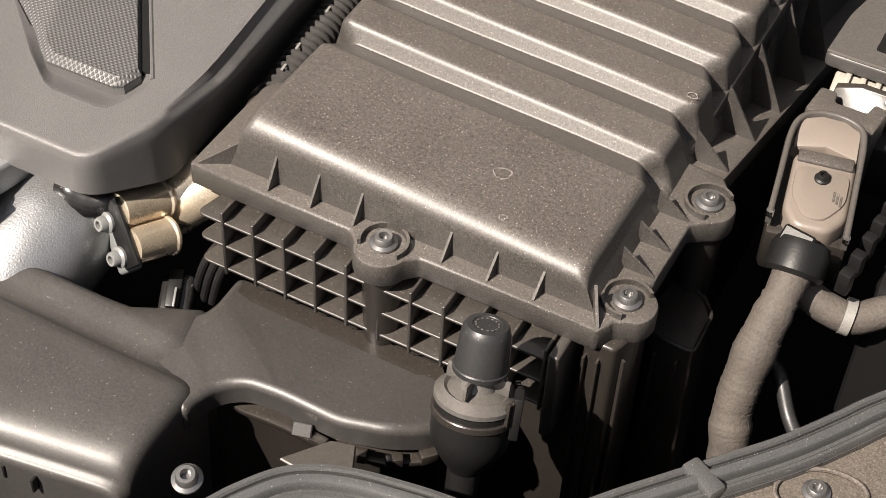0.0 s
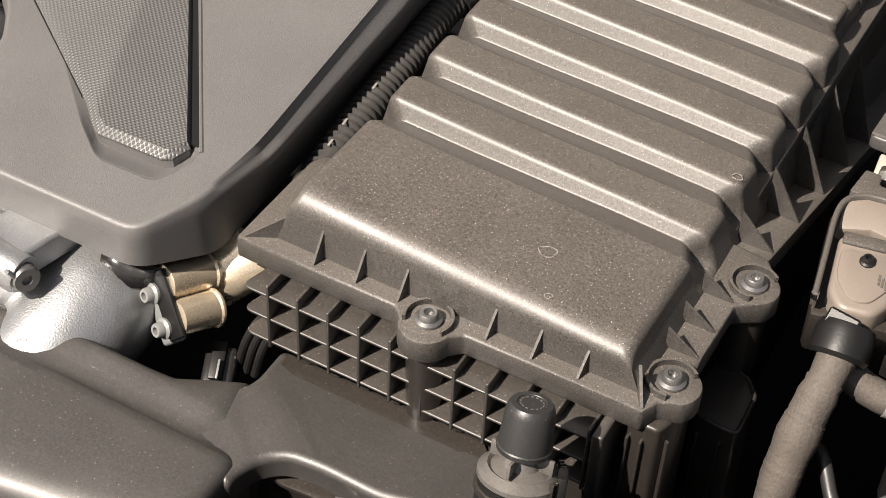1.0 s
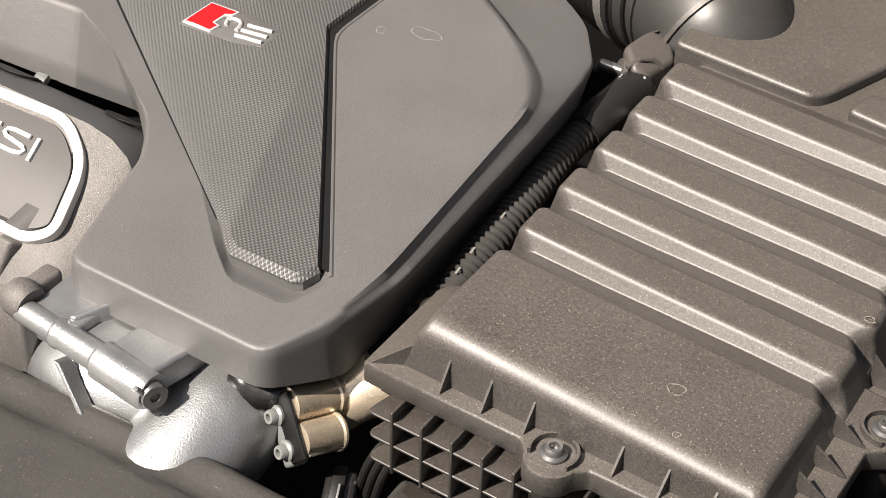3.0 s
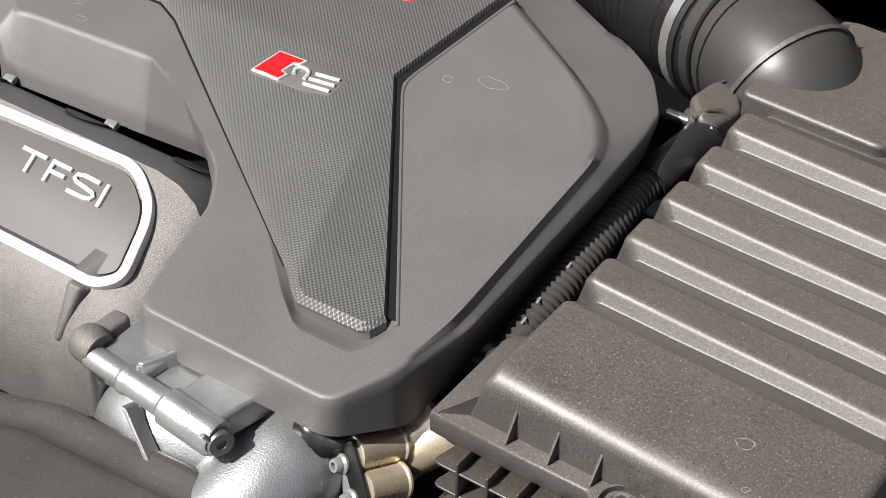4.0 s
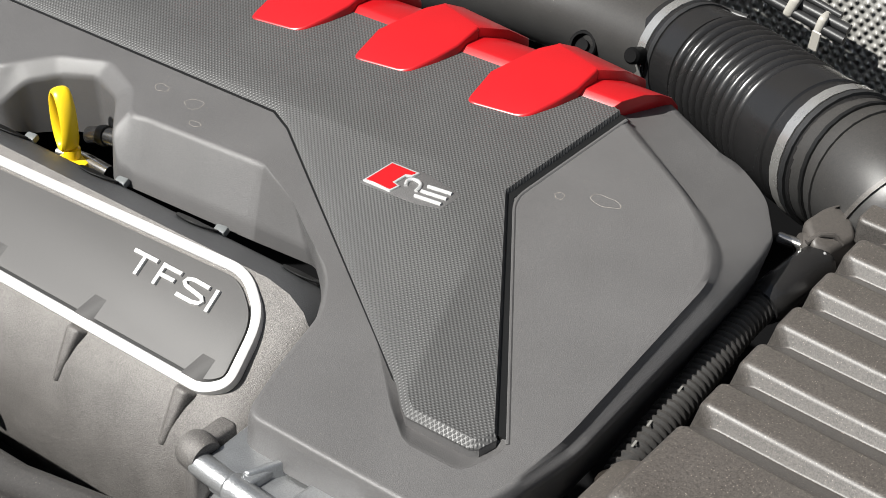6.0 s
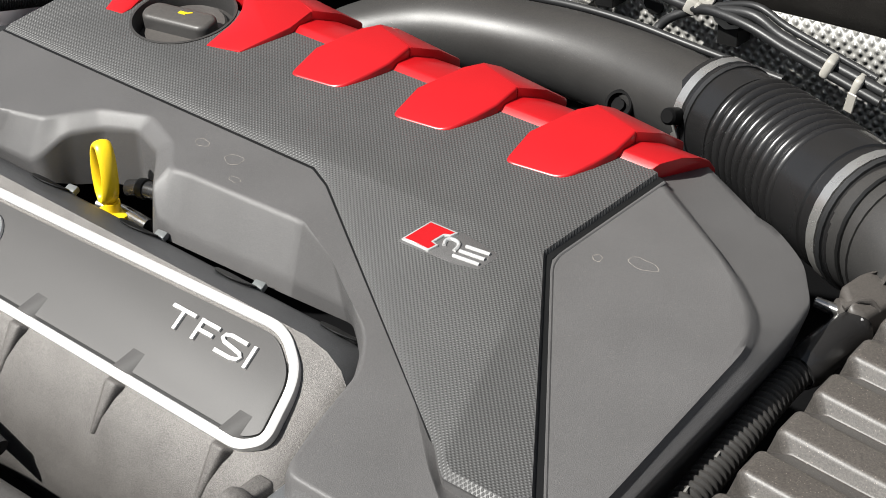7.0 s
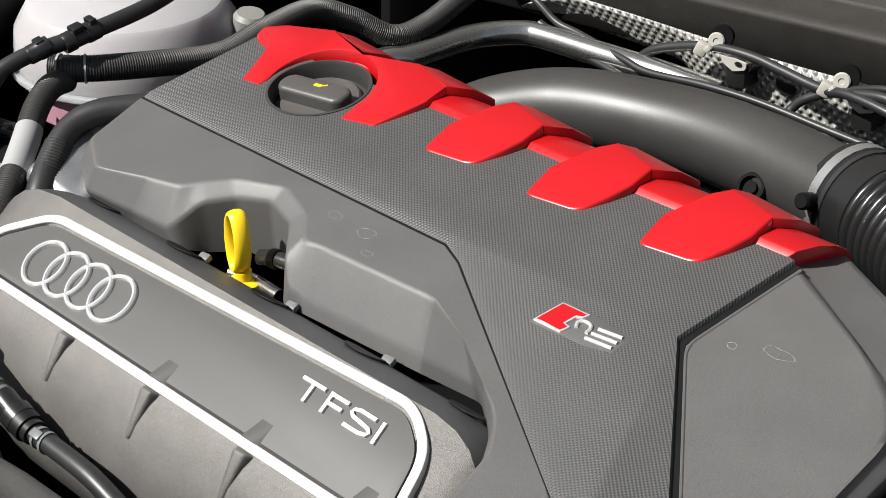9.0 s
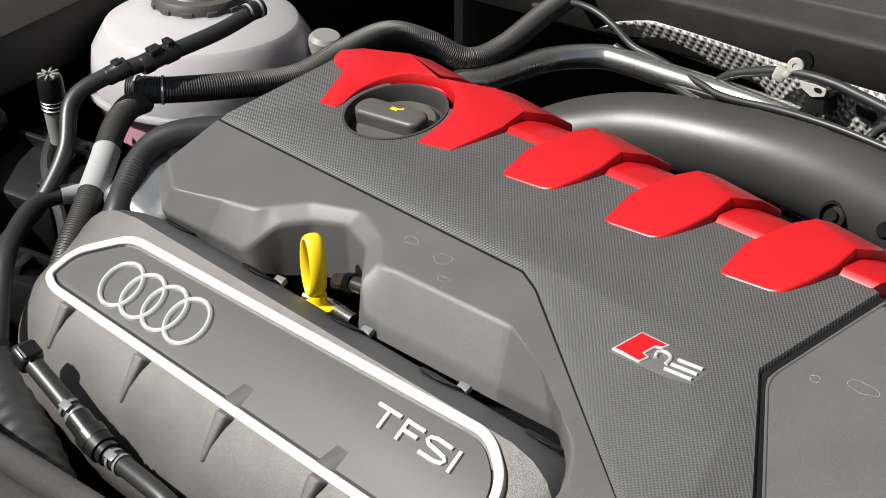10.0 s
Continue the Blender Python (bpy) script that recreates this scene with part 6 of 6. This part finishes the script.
    part("dark_bracket", loft([(0.0300, 0.1880, -0.0030), (0.0420, 0.1890, 0.0006), (0.0580, 0.1890, 0.0006), (0.0640, 0.1880, -0.0030), (0.0640, 0.1800, -0.0100), (0.0300, 0.1800, -0.0100)], [(0.0300, 0.1850, -0.0040), (0.0420, 0.1860, -0.0004), (0.0580, 0.1860, -0.0004), (0.0640, 0.1850, -0.0040), (0.0640, 0.1770, -0.0110), (0.0300, 0.1770, -0.0110)], 0.0008, 2), BOXLOW, f, "dark bracket before the insert")
    bolt("bracket_screw", (0.0560, 0.1850, -0.0035), (0, -0.6, 0.8), 0.0022, f, PALE, 0.002)
    part("rear_housing", bevel(block((0.060, 0.050, 0.030), pose(0.0560, 0.190, -0.0300)), 0.003, 2), DARK, f)
    for i in range(8):
        part("rail_clip", block((0.006, 0.006, 0.012), pose(0.0740 + 0.001 * i, 0.070 + 0.013 * i, -0.012, 0, 0, -12), 0.0008), DARK, f)
    b = thing("taped_loom", "branch loom in torn cloth tape with a cable tie", "wiring loom")
    part("wrap", tube([(0.058, 0.073, -0.030), (0.070, 0.0725, -0.034), (0.082, 0.0745, -0.036), (0.096, 0.085, -0.033), (0.125, 0.105, -0.03)], 0.0074, 18), TAPE, b)
    part("cable_tie", lathe([(0.0078, -0.0022), (0.0086, -0.0022), (0.0086, 0.0022), (0.0078, 0.0022)], aim((0.0793, 0.0738, -0.0354), (1, 0.15, -0.1)), 24), CLIPGREY, b, "grey cable tie")
    c = thing("loose_cable", "thin dark cable below the loom", "cable")
    part("sheath", tube([(0.048, 0.062, -0.070), (0.060, 0.053, -0.064), (0.072, 0.040, -0.075), (0.085, 0.028, -0.080), (0.10, 0.02, -0.085)], 0.0034, 12), RUBBER, c)


connector()


def front():
    out = [(-0.135, -0.30), (-0.122, -0.172), (-0.100, -0.152), (-0.066, -0.136), (-0.030, -0.132), (0.020, -0.108), (0.056, -0.062), (0.082, -0.028), (0.112, 0.010), (0.20, 0.06), (0.245, 0.06), (0.245, -0.30)]
    tagged(part("front_panel", prism(out, -0.2, -0.026, 0.003), GRIT), "dusty gritty front panel below the seal", kind="structure")
    s = thing("bonnet_seal", "shiny dusty black rubber seal strip", "seal")
    base = [(-0.130, -0.200, -0.022), (-0.104, -0.172, -0.021), (-0.0915, -0.1500, -0.020), (-0.0795, -0.1340, -0.020), (-0.0610, -0.1245, -0.020), (-0.0350, -0.1190, -0.020), (-0.0050, -0.1140, -0.020),
            (0.0200, -0.0990, -0.020), (0.0390, -0.0765, -0.020), (0.0620, -0.0490, -0.020), (0.0836, -0.0228, -0.020), (0.0995, 0.0005, -0.020), (0.1115, 0.0190, -0.020), (0.15, 0.07, -0.02)]
    line = curve_points(base, 6)
    def strip(prof):
        bm = bmesh.new()
        rows = []
        for k, p in enumerate(line):
            d = (line[min(k + 1, len(line) - 1)] - line[max(k - 1, 0)]).normalized()
            s = Vector((-d.y, d.x, 0)).normalized()
            rows.append([bm.verts.new(p + s * u + Vector((0, 0, h))) for u, h in prof])
        for a, b in zip(rows, rows[1:]):
            for k in range(len(prof)):
                bm.faces.new((a[k], a[(k + 1) % len(prof)], b[(k + 1) % len(prof)], b[k]))
        bm.faces.new(rows[0][::-1])
        bm.faces.new(rows[-1])
        return bm
    part("base_strip", strip([(-0.0085, -0.012), (-0.0085, -0.0030), (-0.0075, -0.0018), (0.0070, -0.0018), (0.0085, -0.0030), (0.0090, -0.012)]), SEALM, s)
    part("rear_lip", strip([(0.0048, -0.003), (0.0048, 0.0000), (0.0056, 0.0010), (0.0076, 0.0006), (0.0088, -0.0010), (0.0090, -0.004)]), SEALM, s, "thin rear lip")
    part("bead", strip([(-0.0030, -0.003), (-0.0028, 0.0006), (-0.0020, 0.0020), (-0.0005, 0.0028), (0.0012, 0.0027), (0.0026, 0.0016), (0.0034, -0.0002), (0.0036, -0.003)]), SEALM, s)
    part("front_lip", strip([(-0.0084, -0.004), (-0.0082, -0.0006), (-0.0074, 0.0006), (-0.0060, 0.0004), (-0.0050, -0.0008), (-0.0048, -0.003)]), SEALM, s)
    i = min(range(len(line)), key=lambda j: (line[j] - Vector((0.0575, -0.0545, -0.02))).length)
    d = (line[i + 2] - line[i - 2]).normalized()
    q = Matrix.Translation(line[i]) @ Matrix.Rotation(math.atan2(d.y, d.x), 4, "Z")
    part("joint_sleeve", bevel(block((0.0085, 0.0180, 0.0050), q @ pose(0, 0, 0.0004, 0, 0, 12)), 0.0016, 2), SEALM, s)
    b = thing("seal_bracket", "bare metal bracket with a screw beside the seal", "bracket")
    part("plate", loft([(-0.0960, -0.118, -0.034), (-0.0850, -0.0960, -0.040), (-0.0750, -0.0925, -0.041), (-0.0690, -0.105, -0.038), (-0.0720, -0.120, -0.034)], [(-0.0960, -0.118, -0.036), (-0.0850, -0.0960, -0.042), (-0.0750, -0.0925, -0.043), (-0.0690, -0.105, -0.040), (-0.0720, -0.120, -0.036)], 0.0006, 1), BRACKET, b)
    bolt("screw", (-0.1135, -0.1540, -0.018), (0.1, -0.25, 1), 0.0062, b, STEEL_DARK, 0.005, "dark screw")

    f = thing("recessed_screw", "dusty star screw in a rimmed recess of the front panel", "screw")
    c = Vector((0.0985, -0.0330, -0.0255))
    ring = [Vector((c.x + 0.0150 * math.cos(a) * (1.25 if math.cos(a) > 0 else 1), c.y + 0.0120 * math.sin(a) + 0.35 * 0.015 * math.cos(a), c.z + 0.0006)) for a in (2 * math.pi * k / 28 for k in range(29))]
    part("recess_rim", sweep(ring, 0.0011, 8, caps=False), GRIT, f)
    bolt("screw_head", c, (0, 0, 1), 0.0058, f, STEEL_DARK, 0.0032)


front()


# ---- small things beside the tank ----
def port_cap():
    t = thing("service_port", "black ribbed service port cap on a pale neck", "cap")
    m = pose(-1.003, 0.115, -0.010, 6, 4, 0) @ Matrix.Diagonal((0.86, 0.86, 1, 1))
    part("cap", lathe([(0.0115, 0.008), (0.0120, 0.012), (0.0118, 0.026), (0.0105, 0.030), (0.0, 0.031)], m, 28), DARK, t)
    for i in range(8):
        q = m @ Matrix.Rotation(2 * math.pi * i / 8, 4, "Z")
        part("rib", block((0.008, 0.0022, 0.0024), q @ pose(0.0065, 0, 0.0310), 0.0006), CLIPGREY, t)
    for h in (0.0, 0.0035, 0.007):
        part("collar", lathe([(0.0110, h), (0.0122, h + 0.0008), (0.0122, h + 0.0020), (0.0110, h + 0.0028)], m, 28), STEEL, t, "bright ring")
    part("neck", lathe([(0.0100, -0.03), (0.0108, 0.001), (0.0, 0.001)], m, 28), CLIPGREY, t)


port_cap()


def bay_left():
    edge = [(-0.975, -0.25), (-1.094, 0.123), (-1.127, 0.225), (-1.195, 0.44)]
    far = [(x - 0.20, y - 0.02, 0.060) for x, y in edge]
    tagged(part("wing_rail", loft([(x, y, 0.022) for x, y in edge] + far[::-1], [(x, y, -0.03) for x, y in edge] + [(x, y, -0.03) for x, y, z in far[::-1]], 0.004, 2), BEAM), "dark painted wing rail", kind="structure")
    for x, y, z, sx, sy, sz, rx, ry, rz in ((-1.02, 0.11, -0.09, 0.08, 0.09, 0.06, 10, 5, 20), (-0.97, 0.02, -0.12, 0.10, 0.05, 0.05, -10, 15, 35), (-0.93, -0.08, -0.15, 0.12, 0.06, 0.05, 0, 20, 10), (-1.06, 0.03, -0.06, 0.03, 0.16, 0.02, 20, 0, 15)):
        h = thing("bracket", "dark plastic bracket low in the bay", "bracket", "brackets in the bay")
        part("bracket_body", bevel(block((sx, sy, sz), pose(x, y, z, rx, ry, rz)), 0.006, 2), DARK, h)
        part("bracket_rib", bevel(block((sx * 0.9, 0.006, 0.012), pose(x, y, z, rx, ry, rz) @ pose(0, sy * 0.2, sz / 2 + 0.004)), 0.002, 2), DARK, h)
        part("bracket_rib", bevel(block((0.008, sy * 0.7, 0.010), pose(x, y, z, rx, ry, rz) @ pose(sx * 0.25, 0, sz / 2 + 0.003)), 0.002, 2), SHINY, h)
    for pts, r in (([(-1.05, 0.16, -0.03), (-1.00, 0.10, -0.05), (-0.95, 0.08, -0.08), (-0.90, 0.05, -0.10)], 0.005), ([(-1.08, 0.10, -0.02), (-1.02, 0.04, -0.05), (-0.98, -0.02, -0.06), (-0.93, -0.07, -0.09)], 0.006),
                   ([(-0.80, 0.34, -0.05), (-0.77, 0.37, -0.03), (-0.73, 0.42, -0.03), (-0.68, 0.48, -0.04)], 0.004), ([(-0.86, 0.10, -0.03), (-0.83, 0.08, -0.04), (-0.81, 0.10, -0.05)], 0.006)):
        h = thing("thin_hose", "thin black hose low in the bay", "hose", "thin hoses")
        part("hose_body", tube(pts, r, 10), RUBBER, h)
    c = thing("cylinder_head", "bright cast metal edge of the cylinder head", "casting")
    part("casting", bevel(block((0.055, 0.070, 0.050), pose(-0.824, 0.090, -0.022, 10, 20, 10)), 0.010, 3), CAST, c)
    part("boss", lathe([(0.012, -0.02), (0.012, 0.01), (0.009, 0.013), (0, 0.013)], pose(-0.838, 0.118, 0.000, 15, -20, 0), 20), CAST, c)


bay_left()


# ---- dried water marks ----
def water_mark(surface, x, y, r, seed, parent, squash=1.0):
    """A thin uneven ring of dried dirt lying on a surface z(x, y)."""
    rnd = random.Random(seed)
    ph = [rnd.uniform(0, 6.28) for _ in range(3)]
    bm = bmesh.new()
    rows = []
    for k in range(30):
        a = 2 * math.pi * k / 30
        q = r * (1 + 0.10 * math.sin(2 * a + ph[0]) + 0.07 * math.sin(3 * a + ph[1]) + 0.05 * math.sin(5 * a + ph[2]))
        w = 0.00022 * (1 + 0.5 * math.sin(4 * a + ph[1]))
        row = []
        for d, h in ((-w, 0.00002), (0, 0.00012), (w, 0.00002)):
            px, py = x + (q + d) * math.cos(a), y + (q + d) * squash * math.sin(a)
            row.append(bm.verts.new((px, py, surface(px, py) + h)))
        rows.append(row)
    for k in range(30):
        a, b = rows[k], rows[(k + 1) % 30]
        for j in range(2):
            bm.faces.new((a[j], a[j + 1], b[j + 1], b[j]))
    part("water_mark", bm, STAIN, parent, "pale dried water ring")


STAIN = material("dried_dirt", (0.22, 0.20, 0.18), 0.8, vary=0.3)
box_ob, cover_ob, duct_ob = (bpy.data.objects[n] for n in ("air_filter_box", "engine_cover", "intake_duct"))
lid_top = lambda x, y: LID_H * lid_scale(x) + 0.0001
for x, y, r, s in ((-0.0700, 0.0213, 0.0036, 1), (-0.0580, -0.002, 0.0016, 2), (-0.020, 0.115, 0.0022, 3)):
    water_mark(lid_top, x, y, r, s, box_ob)
for x, y, r, s, q in ((-0.2994, 0.1718, 0.0085, 4, 0.5), (-0.3230, 0.163, 0.0030, 5, 0.8), (-0.560, 0.118, 0.0070, 6, 0.6), (-0.590, 0.120, 0.0050, 7, 0.7), (-0.545, 0.104, 0.0040, 8, 0.6)):
    water_mark(lambda a, b: ztop(a, b) + 0.0001, x, y, r, s, cover_ob, q)
for x, y, r, s in ((-0.2737, -0.0916, 0.0026, 9), (-0.2451, -0.1046, 0.0044, 10), (-0.2893, -0.1263, 0.0036, 11), (-0.3300, -0.1180, 0.0022, 12)):
    water_mark(lambda a, b: -0.0456, x, y, r, s, duct_ob)
